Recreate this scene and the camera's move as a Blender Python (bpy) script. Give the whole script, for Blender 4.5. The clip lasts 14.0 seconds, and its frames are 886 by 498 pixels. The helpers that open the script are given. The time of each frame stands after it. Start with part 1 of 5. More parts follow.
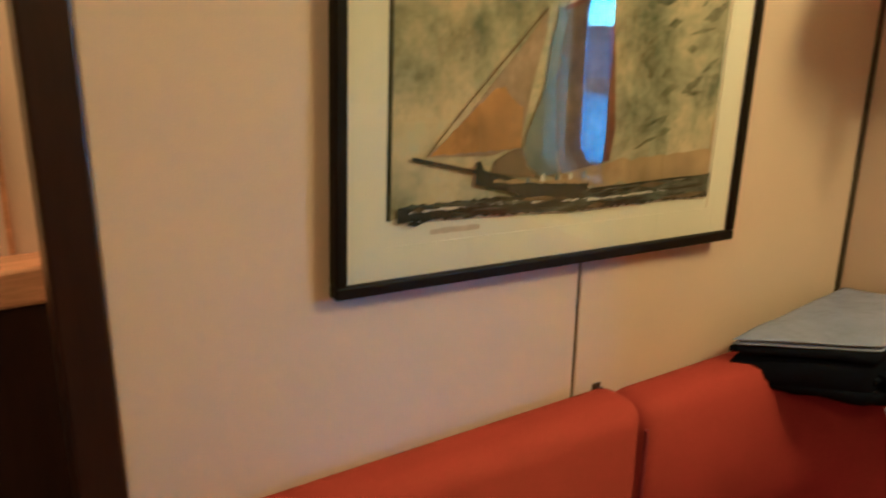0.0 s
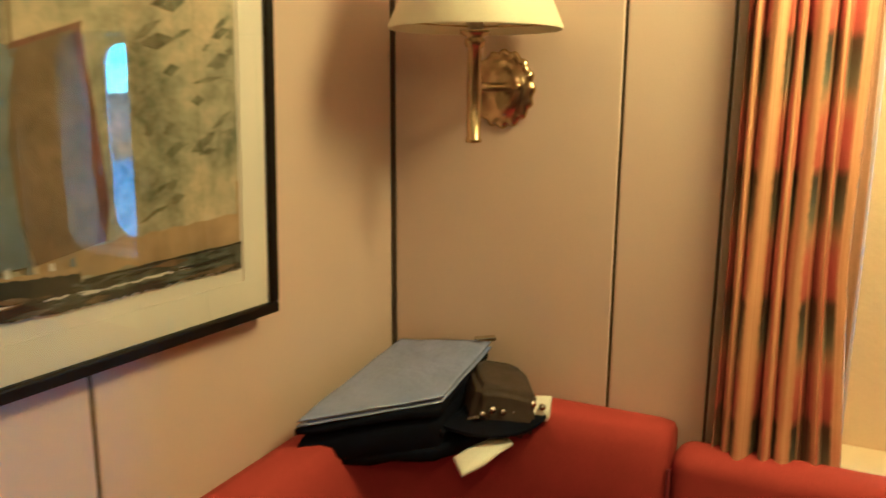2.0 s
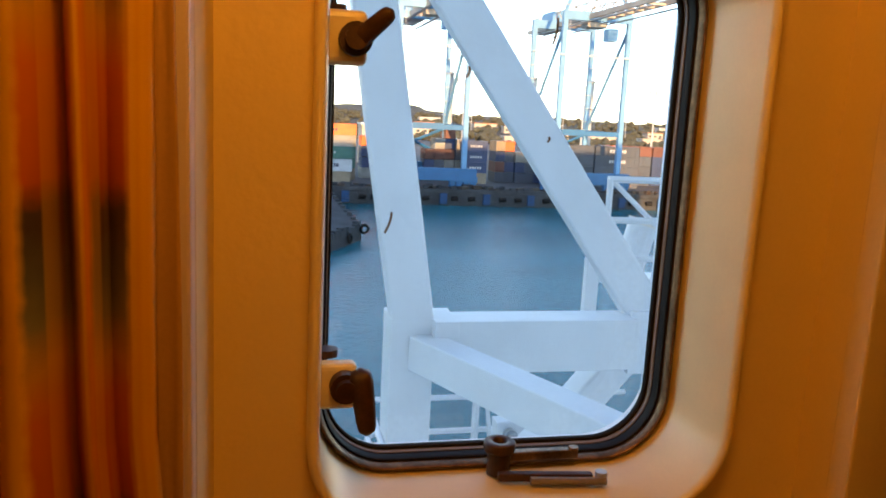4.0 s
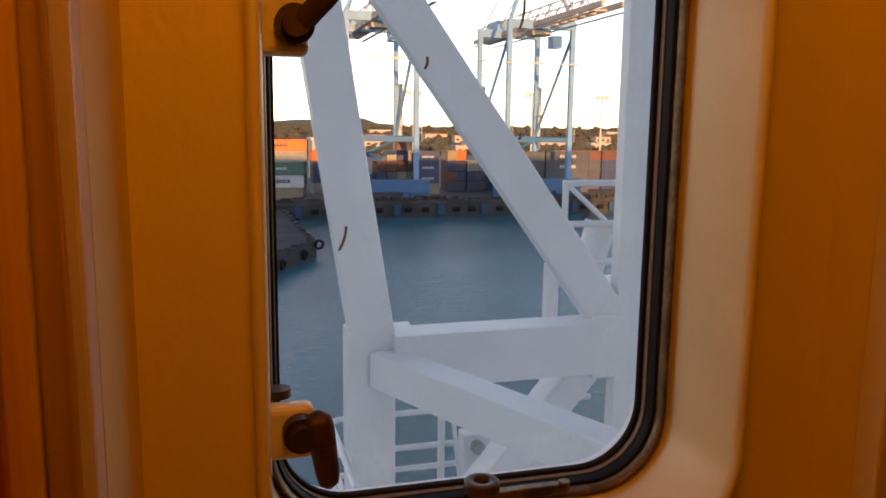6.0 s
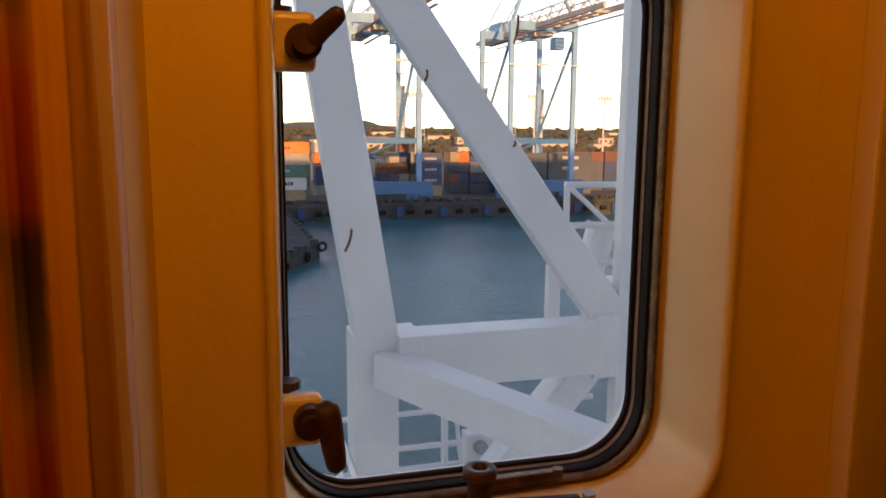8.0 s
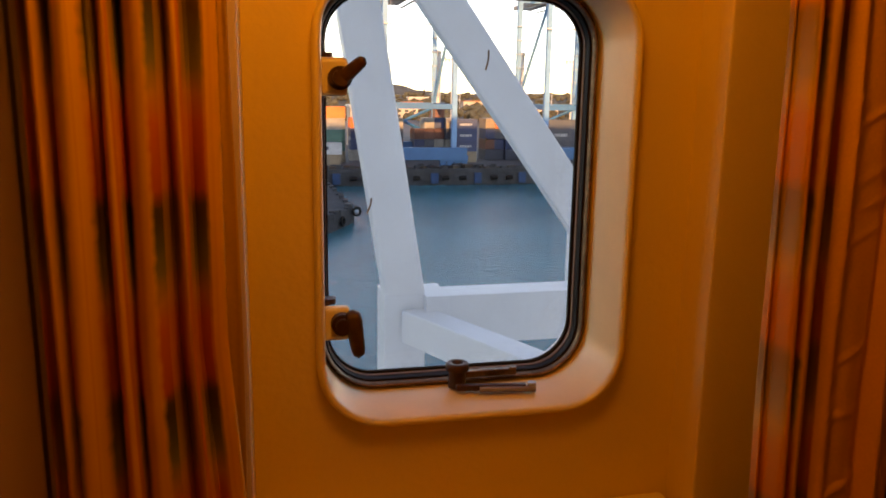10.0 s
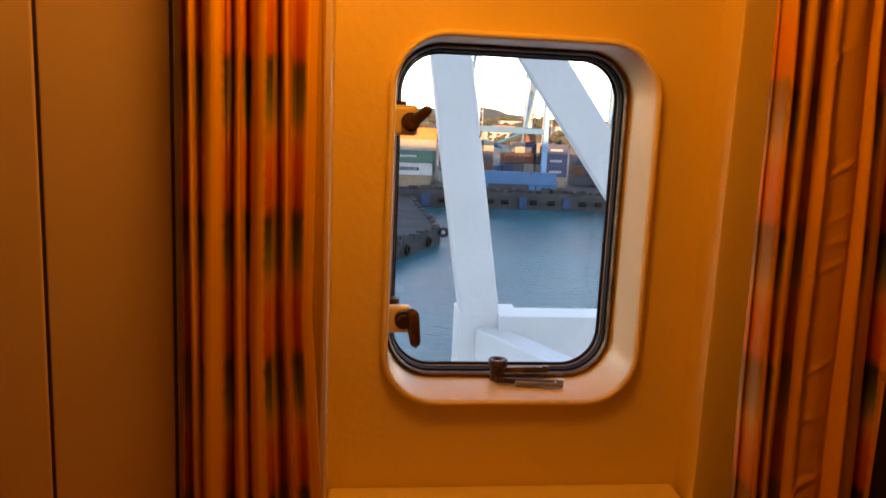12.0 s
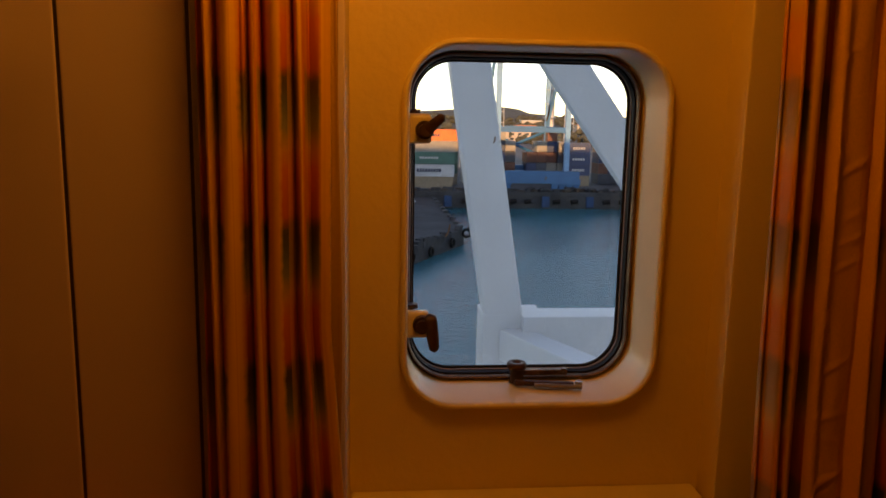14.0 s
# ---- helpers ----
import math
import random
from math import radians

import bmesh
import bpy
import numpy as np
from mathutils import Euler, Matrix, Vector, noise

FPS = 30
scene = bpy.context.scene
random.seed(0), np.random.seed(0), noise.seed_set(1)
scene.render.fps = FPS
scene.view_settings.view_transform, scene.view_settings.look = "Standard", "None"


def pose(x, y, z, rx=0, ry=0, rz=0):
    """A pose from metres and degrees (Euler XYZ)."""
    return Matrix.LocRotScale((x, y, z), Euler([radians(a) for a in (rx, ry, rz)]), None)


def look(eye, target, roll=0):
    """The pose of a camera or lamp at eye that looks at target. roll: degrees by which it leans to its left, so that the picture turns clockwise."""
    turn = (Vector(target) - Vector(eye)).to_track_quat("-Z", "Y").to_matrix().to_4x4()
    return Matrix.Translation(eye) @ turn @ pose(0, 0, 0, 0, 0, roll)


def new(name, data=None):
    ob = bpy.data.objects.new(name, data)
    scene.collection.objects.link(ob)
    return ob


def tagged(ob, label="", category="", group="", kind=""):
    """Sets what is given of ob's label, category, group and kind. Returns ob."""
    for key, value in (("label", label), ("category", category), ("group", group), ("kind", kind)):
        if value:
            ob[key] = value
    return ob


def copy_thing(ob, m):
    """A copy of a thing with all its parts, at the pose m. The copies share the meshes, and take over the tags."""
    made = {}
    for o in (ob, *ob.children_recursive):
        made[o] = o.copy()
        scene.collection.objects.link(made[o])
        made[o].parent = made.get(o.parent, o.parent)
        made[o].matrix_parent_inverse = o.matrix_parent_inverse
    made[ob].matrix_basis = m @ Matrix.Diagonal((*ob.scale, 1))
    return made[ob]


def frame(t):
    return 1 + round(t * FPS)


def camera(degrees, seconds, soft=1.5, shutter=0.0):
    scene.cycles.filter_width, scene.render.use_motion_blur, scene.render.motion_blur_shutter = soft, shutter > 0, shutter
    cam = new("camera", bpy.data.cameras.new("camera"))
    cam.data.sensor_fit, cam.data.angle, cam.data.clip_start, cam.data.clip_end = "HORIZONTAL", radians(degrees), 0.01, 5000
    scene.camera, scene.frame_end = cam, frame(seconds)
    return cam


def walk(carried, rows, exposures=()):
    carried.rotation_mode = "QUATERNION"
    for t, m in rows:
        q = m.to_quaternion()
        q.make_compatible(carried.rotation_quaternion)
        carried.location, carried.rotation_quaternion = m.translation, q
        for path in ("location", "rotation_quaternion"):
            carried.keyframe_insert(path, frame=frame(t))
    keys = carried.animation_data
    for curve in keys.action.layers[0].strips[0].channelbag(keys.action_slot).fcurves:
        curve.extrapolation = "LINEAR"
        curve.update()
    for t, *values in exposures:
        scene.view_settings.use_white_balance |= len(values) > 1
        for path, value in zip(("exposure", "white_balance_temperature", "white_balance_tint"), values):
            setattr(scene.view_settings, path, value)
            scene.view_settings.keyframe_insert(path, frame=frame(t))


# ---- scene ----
cam = camera(59.4, 14.0, soft=1.7, shutter=0.5)
PATH = [
    (0, look((0.826, -1.527, 1.493), (-0.776, -0.470, 0.929), 0.8)),
    (0.5, look((0.796, -1.518, 1.498), (-0.669, -0.243, 1.023), 0.9)),
    (1, look((0.763, -1.494, 1.489), (-0.503, -0.025, 1.000), 1.2)),
    (1.5, look((0.753, -1.434, 1.488), (-0.270, 0.229, 1.055), 0.1)),
    (2, look((0.742, -1.332, 1.472), (-0.098, 0.438, 1.072), 0.4)),
    (2.3, look((0.747, -1.224, 1.473), (-0.010, 0.585, 1.076), 0.9)),
    (2.5, look((0.709, -1.140, 1.462), (0.178, 0.752, 1.090), 0.5)),
    (3, look((0.805, -0.846, 1.469), (0.632, 1.107, 1.075), 1.9)),
    (3.5, look((0.852, -0.643, 1.449), (1.088, 1.313, 1.105), 1.6)),
    (4, look((0.872, -0.520, 1.415), (1.317, 1.399, 1.071), 2.9)),
    (6.5, look((0.889, -0.412, 1.400), (1.457, 1.481, 1.093), 0.6)),
    (7, look((0.889, -0.411, 1.399), (1.466, 1.479, 1.094), 0.7)),
    (9.5, look((0.848, -0.710, 1.446), (1.328, 1.200, 1.101), 0.2)),
    (10, look((0.840, -0.838, 1.463), (1.300, 1.067, 1.068), 0.9)),
    (10.5, look((0.833, -0.990, 1.482), (1.188, 0.936, 1.078), 1.9)),
    (11, look((0.835, -1.067, 1.494), (1.114, 0.876, 1.114), 2.0)),
    (11.5, look((0.847, -1.082, 1.496), (1.126, 0.864, 1.127), 2.3)),
    (12, look((0.851, -1.092, 1.497), (1.096, 0.862, 1.153), 2.6)),
    (12.5, look((0.854, -1.097, 1.502), (1.077, 0.862, 1.164), 2.0)),
    (13, look((0.858, -1.103, 1.504), (1.074, 0.857, 1.172), 2.0)),
    (13.5, look((0.861, -1.102, 1.506), (1.065, 0.859, 1.169), 1.5)),
    (14, look((0.862, -1.109, 1.508), (1.046, 0.853, 1.165), 1.1)),
]
EXPOSURES = [
    (0.0, 4.25, 3080, -24), (2.0, 4.3, 3080, -26), (2.5, 4.35, 3400, -27), (3.0, 4.05, 4400, -20), (3.3, 3.4, 5200, -10), (3.6, 2.6, 6300, 0), (4.0, 2.1, 7800, 10),
    (6.5, 1.35, 11000, 28), (7.2, 1.35, 11000, 28), (9.5, 1.45, 11000, 28), (10.5, 2.1, 10000, 23), (12.5, 2.25, 9700, 22), (13.6, 2.25, 9700, 22), (14.0, 1.15, 9700, 22),
]
walk(cam, PATH, EXPOSURES)

# ---- world and lights ----
world = bpy.data.worlds.new("world")
scene.world = world
world.use_nodes = True
wn = world.node_tree
sky = wn.nodes.new("ShaderNodeTexSky")
sky.sky_type = "NISHITA"
sky.sun_disc = False
sky.dust_density = 0.1
sky.ozone_density = 2.5
sky.sun_elevation = radians(17)
sky.air_density = 0.8
sky.sun_rotation = radians(186)
wn.nodes["Background"].inputs["Strength"].default_value = 0.15
wn.links.new(sky.outputs["Color"], wn.nodes["Background"].inputs["Color"])


def lamp(name, kind, m, energy, color, **extra):
    data = bpy.data.lights.new(name, kind)
    data.energy, data.color = energy, color
    if kind == "SUN":
        data.angle = extra["angle"]
    if kind == "POINT":
        data.shadow_soft_size = extra["size"]
    ob = new(name, data)
    ob.matrix_world = m
    return ob


# low sun behind the ship, on the far quay
lamp("sun", "SUN", look((0, 0, 0), (0.10, 0.98, -0.20)), 2.6, (1.0, 0.62, 0.30), angle=radians(0.6))
# the light in the cabin's ceiling
lamp("cabin_light", "POINT", pose(0.96, -0.31, 1.96), 1.9, (1.0, 0.45, 0.082), size=0.14)
# the light in the alcove beside the picture
lamp("alcove_light", "POINT", pose(-0.20, -1.75, 1.90), 0.35, (1.0, 0.45, 0.085), size=0.10)
# the light in the ceiling farther back
lamp("room_light", "POINT", pose(1.00, -1.75, 1.96), 0.5, (1.0, 0.45, 0.085), size=0.14)


# ---- materials ----
def mat(name, color, rough=0.5, metal=0.0, vary=0.12, scale=8.0, grain=0.06, grain_scale=250.0, bump=0.08, bump_scale=300.0, coat=0.0, spec=0.5, stretch=(1, 1, 1), random_tone=0.0):
    m = bpy.data.materials.new(name)
    m.use_nodes = True
    nt = m.node_tree
    b = nt.nodes["Principled BSDF"]
    b.inputs["Roughness"].default_value = rough
    b.inputs["Metallic"].default_value = metal
    b.inputs["Coat Weight"].default_value = coat
    b.inputs["Specular IOR Level"].default_value = spec
    tc = nt.nodes.new("ShaderNodeTexCoord")
    mp = nt.nodes.new("ShaderNodeMapping")
    mp.inputs["Scale"].default_value = stretch
    nt.links.new(tc.outputs["Object"], mp.inputs["Vector"])

    def tone(src, sc, amount):
        n = nt.nodes.new("ShaderNodeTexNoise")
        n.inputs["Scale"].default_value = sc
        n.inputs["Detail"].default_value = 5
        nt.links.new(mp.outputs["Vector"], n.inputs["Vector"])
        r = nt.nodes.new("ShaderNodeMapRange")
        r.inputs["From Min"].default_value, r.inputs["From Max"].default_value = 0.25, 0.75
        r.inputs["To Min"].default_value, r.inputs["To Max"].default_value = 1 - amount, 1 + amount
        nt.links.new(n.outputs["Fac"], r.inputs["Value"])
        v = nt.nodes.new("ShaderNodeVectorMath")
        v.operation = "SCALE"
        nt.links.new(src, v.inputs[0])
        nt.links.new(r.outputs["Result"], v.inputs["Scale"])
        return v.outputs["Vector"], n

    rgb = nt.nodes.new("ShaderNodeRGB")
    rgb.outputs[0].default_value = (*color, 1)
    out = rgb.outputs[0]
    if random_tone:
        info = nt.nodes.new("ShaderNodeObjectInfo")
        r = nt.nodes.new("ShaderNodeMapRange")
        r.inputs["To Min"].default_value, r.inputs["To Max"].default_value = 1 - random_tone, 1 + random_tone
        nt.links.new(info.outputs["Random"], r.inputs["Value"])
        v = nt.nodes.new("ShaderNodeVectorMath")
        v.operation = "SCALE"
        nt.links.new(out, v.inputs[0])
        nt.links.new(r.outputs["Result"], v.inputs["Scale"])
        out = v.outputs["Vector"]
    out, _ = tone(out, scale, vary)
    out, _ = tone(out, grain_scale, grain)
    nt.links.new(out, b.inputs["Base Color"])
    n = nt.nodes.new("ShaderNodeTexNoise")
    n.inputs["Scale"].default_value = bump_scale
    n.inputs["Detail"].default_value = 4
    nt.links.new(mp.outputs["Vector"], n.inputs["Vector"])
    bp = nt.nodes.new("ShaderNodeBump")
    bp.inputs["Strength"].default_value = bump
    bp.inputs["Distance"].default_value = 0.6 / bump_scale
    nt.links.new(n.outputs["Fac"], bp.inputs["Height"])
    nt.links.new(bp.outputs["Normal"], b.inputs["Normal"])
    return m


M_LAMINATE = mat("cream laminate", (0.65, 0.50, 0.395), 0.42, vary=0.035, scale=3, grain=0.03, grain_scale=420, bump=0.12, bump_scale=900)
M_BULKHEAD = mat("cream painted steel", (0.75, 0.575, 0.28), 0.4, vary=0.03, scale=4, grain=0.02, bump=0.15, bump_scale=60)
M_SEAM = mat("dark brown trim", (0.045, 0.028, 0.018), 0.5)
M_TRIM = mat("taupe metal trim", (0.40, 0.33, 0.26), 0.4, metal=0.1)
M_DARKWOOD = mat("dark stained wood", (0.022, 0.008, 0.004), 0.35, vary=0.35, scale=5, stretch=(8, 8, 0.6), grain=0.25, grain_scale=40)
# for walls out of view: dark brown so that less light bounces back
M_BROWNWALL = mat("bounce-damping brown veneer", (0.20, 0.10, 0.045), 0.5, vary=0.25, scale=4, stretch=(6, 6, 0.6))
M_OAK = mat("honey wood", (0.50, 0.25, 0.08), 0.35, vary=0.3, scale=5, stretch=(8, 0.8, 8), grain=0.2, grain_scale=30)
M_VINYL = mat("orange red upholstery", (0.36, 0.048, 0.0), 0.65, vary=0.1, scale=5, grain=0.12, grain_scale=600, bump=0.35, bump_scale=900, spec=0.02)
M_PIPING = mat("dark red piping", (0.20, 0.018, 0.006), 0.6)
M_FRAME = mat("dark picture frame", (0.008, 0.005, 0.004), 0.5, vary=0.3, scale=20, spec=0.15)
M_MAT = mat("ivory mount board", (0.82, 0.74, 0.66), 0.8, vary=0.03, grain=0.03)
M_CREAMPAINT = mat("cream gloss paint", (0.80, 0.66, 0.37), 0.3, vary=0.05, scale=14, grain=0.02, bump=0.03, bump_scale=60)
M_BRONZE = mat("worn bronze", (0.20, 0.115, 0.06), 0.42, metal=0.7, vary=0.5, scale=30, grain=0.3, grain_scale=160, bump=0.3, bump_scale=150)
M_DARKBRONZE = mat("dark brown bronze", (0.06, 0.026, 0.014), 0.5, metal=0.2, vary=0.4, scale=60, grain=0.2)
M_RUBBER = mat("black rubber", (0.009, 0.007, 0.006), 0.6, vary=0.3, scale=50, spec=0.2)
M_BEAD = mat("grey sealing bead", (0.22, 0.20, 0.18), 0.45, vary=0.2, scale=80)
M_BRASS = mat("polished brass", (0.52, 0.38, 0.13), 0.22, metal=1.0, vary=0.15, scale=40, grain=0.08)
M_SHADE = mat("cream lampshade fabric", (0.80, 0.72, 0.50), 0.7, vary=0.04, scale=10, grain=0.06, grain_scale=700, bump=0.2, bump_scale=900)
M_NAVY = mat("navy cloth", (0.003, 0.004, 0.014), 0.85, spec=0.12, vary=0.3, scale=25, grain=0.3, grain_scale=500, bump=0.5, bump_scale=400)
M_FOLDER = mat("grey blue plastic folder", (0.26, 0.29, 0.62), 0.16, vary=0.08, scale=14, bump=0.25, bump_scale=20)
M_POUCH = mat("dark brown leather", (0.05, 0.032, 0.022), 0.8, vary=0.3, scale=30, bump=0.5, bump_scale=250)
M_STEEL = mat("scratched steel", (0.62, 0.58, 0.50), 0.25, metal=1.0, vary=0.2, scale=60)
M_PAPER = mat("white paper", (0.78, 0.74, 0.66), 0.8, vary=0.04)
M_BLACK = mat("black plastic", (0.012, 0.010, 0.009), 0.4)
M_CEILING = mat("white ceiling panel", (0.75, 0.70, 0.60), 0.6, vary=0.03)
M_CARPET = mat("brown carpet", (0.16, 0.09, 0.05), 0.95, vary=0.25, scale=20, grain=0.4, grain_scale=700, bump=0.8, bump_scale=800)
M_WHITE = mat("weathered white ship paint", (0.78, 0.78, 0.80), 0.45, vary=0.06, scale=2.5, grain=0.05, grain_scale=35, bump=0.15, bump_scale=12)
M_FENDER = mat("dark blue fender facing", (0.004, 0.045, 0.12), 0.7, vary=0.4, scale=1.5)
M_RUST = mat("rust streak", (0.18, 0.10, 0.05), 0.9, vary=0.4, scale=40)
M_CONCRETE = mat("stained quay concrete", (0.042, 0.043, 0.046), 0.9, vary=0.45, scale=0.22, grain=0.3, grain_scale=2.0, bump=0.6, bump_scale=1.2)
M_ASPHALT = mat("quay surface", (0.09, 0.085, 0.085), 0.9, vary=0.3, scale=0.06, grain=0.2, grain_scale=1.5)
M_CRANE = mat("blue crane paint", (0.012, 0.12, 0.27), 0.5, vary=0.15, scale=0.4, grain=0.1, grain_scale=3)
M_CRANEPALE = mat("pale blue crane paint", (0.12, 0.29, 0.48), 0.5, vary=0.15, scale=0.4, grain=0.1, grain_scale=3)
M_HILL = mat("wooded hill", (0.075, 0.068, 0.05), 0.95, vary=0.55, scale=0.05, grain=0.5, grain_scale=0.35, bump=1.0, bump_scale=0.3)
M_TREE = mat("dark foliage", (0.06, 0.06, 0.04), 0.9, vary=0.5, scale=0.4, grain=0.4, grain_scale=3)
# also on the crane booms, where its paleness stands in for sunlight
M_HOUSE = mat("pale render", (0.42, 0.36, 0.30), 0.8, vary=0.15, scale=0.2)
M_PANE_DARK = mat("dark window", (0.05, 0.06, 0.07), 0.2)
M_ROOF = mat("terracotta roof", (0.40, 0.16, 0.09), 0.8, vary=0.2, scale=0.5)
M_GREYSTEEL = mat("galvanised steel", (0.42, 0.43, 0.44), 0.5, metal=0.3)
M_GLOW = bpy.data.materials.new("lit diffuser")
M_GLOW.use_nodes = True
gb = M_GLOW.node_tree.nodes["Principled BSDF"]
gb.inputs["Emission Color"].default_value = (1.0, 0.32, 0.05, 1)
gb.inputs["Emission Strength"].default_value = 1.5


def glass(name, tint=(1, 1, 1), ior=1.5):
    m = bpy.data.materials.new(name)
    m.use_nodes = True
    nt = m.node_tree
    nt.nodes.remove(nt.nodes["Principled BSDF"])
    tr = nt.nodes.new("ShaderNodeBsdfTransparent")
    tr.inputs["Color"].default_value = (*tint, 1)
    gl = nt.nodes.new("ShaderNodeBsdfGlossy")
    gl.inputs["Roughness"].default_value = 0.01
    fr = nt.nodes.new("ShaderNodeFresnel")
    fr.inputs["IOR"].default_value = ior
    mix = nt.nodes.new("ShaderNodeMixShader")
    nt.links.new(fr.outputs[0], mix.inputs[0])
    nt.links.new(tr.outputs[0], mix.inputs[1])
    nt.links.new(gl.outputs[0], mix.inputs[2])
    nt.links.new(mix.outputs[0], nt.nodes["Material Output"].inputs["Surface"])
    return m


M_GLASS = glass("window glass", (0.97, 0.98, 0.98))
M_PICGLASS = glass("picture glass", ior=1.7)


def water_material():
    m = mat("harbour water", (0.004, 0.15, 0.19), 0.13, vary=0.3, scale=0.03, grain=0.0, bump=0.0)
    nt = m.node_tree
    b = nt.nodes["Principled BSDF"]
    b.inputs["IOR"].default_value = 1.33
    b.inputs["Specular IOR Level"].default_value = 0.38
    tc = nt.nodes.new("ShaderNodeTexCoord")
    n = nt.nodes.new("ShaderNodeTexNoise")
    n.inputs["Scale"].default_value = 0.8
    n.inputs["Detail"].default_value = 8
    n.inputs["Roughness"].default_value = 0.65
    nt.links.new(tc.outputs["Object"], n.inputs["Vector"])
    bp = nt.nodes.new("ShaderNodeBump")
    bp.inputs["Strength"].default_value = 0.55
    bp.inputs["Distance"].default_value = 0.35
    nt.links.new(n.outputs["Fac"], bp.inputs["Height"])
    nt.links.new(bp.outputs["Normal"], b.inputs["Normal"])
    return m


M_WATER = water_material()


def sky_wash_material():
    """The painted sky of the print: pale ochre wash with grey green clouds."""
    m = mat("watercolour wash", (0.62, 0.52, 0.33), 0.85, vary=0.05, grain=0.05)
    nt = m.node_tree
    b = nt.nodes["Principled BSDF"]
    tc = nt.nodes.new("ShaderNodeTexCoord")
    n = nt.nodes.new("ShaderNodeTexNoise")
    n.inputs["Scale"].default_value = 8.5
    n.inputs["Detail"].default_value = 12
    n.inputs["Roughness"].default_value = 0.74
    n.inputs["Distortion"].default_value = 0.15
    nt.links.new(tc.outputs["Object"], n.inputs["Vector"])
    r = nt.nodes.new("ShaderNodeValToRGB")
    r.color_ramp.elements[0].position, r.color_ramp.elements[0].color = 0.34, (0.14, 0.15, 0.09, 1)
    r.color_ramp.elements[1].position, r.color_ramp.elements[1].color = 0.60, (0.66, 0.53, 0.31, 1)
    e = r.color_ramp.elements.new(0.47)
    e.color = (0.40, 0.36, 0.22, 1)
    e = r.color_ramp.elements.new(0.72)
    e.color = (0.60, 0.58, 0.46, 1)
    nt.links.new(n.outputs["Fac"], r.inputs["Fac"])
    nt.links.new(r.outputs["Color"], b.inputs["Base Color"])
    return m


M_WASH = sky_wash_material()
M_SAIL = mat("ochre sail wash", (0.44, 0.23, 0.02), 0.85, vary=0.4, scale=14, grain=0.2, grain_scale=90)
M_SAILPALE = mat("pale brown sail wash", (0.36, 0.25, 0.15), 0.85, vary=0.35, scale=14, grain=0.2, grain_scale=90)
M_SAILBLUE = mat("grey blue sail wash", (0.20, 0.22, 0.24), 0.85, vary=0.3, scale=16, grain=0.15, grain_scale=90)
M_SAILRED = mat("red brown sail wash", (0.17, 0.065, 0.03), 0.85, vary=0.35, scale=16, grain=0.2, grain_scale=90)
M_SAILBROWN = mat("brown sail wash", (0.17, 0.11, 0.05), 0.85, vary=0.4, scale=18, grain=0.2, grain_scale=90)
M_INK = mat("black brown ink wash", (0.032, 0.027, 0.022), 0.85, vary=0.6, scale=30, grain=0.5, grain_scale=120)
M_CLOUD = mat("grey green cloud wash", (0.20, 0.19, 0.11), 0.85, vary=0.5, scale=30, grain=0.3, grain_scale=120)
M_SEAGREY = mat("grey green sea wash", (0.11, 0.11, 0.085), 0.85, vary=0.6, scale=40, grain=0.4, grain_scale=120)
M_SAND = mat("faint pencil tone", (0.58, 0.46, 0.36), 0.85, vary=0.2, scale=40)
M_SEPIA = mat("sepia wash", (0.42, 0.29, 0.12), 0.85, vary=0.3, scale=20)


PATTERN_START = 0.02


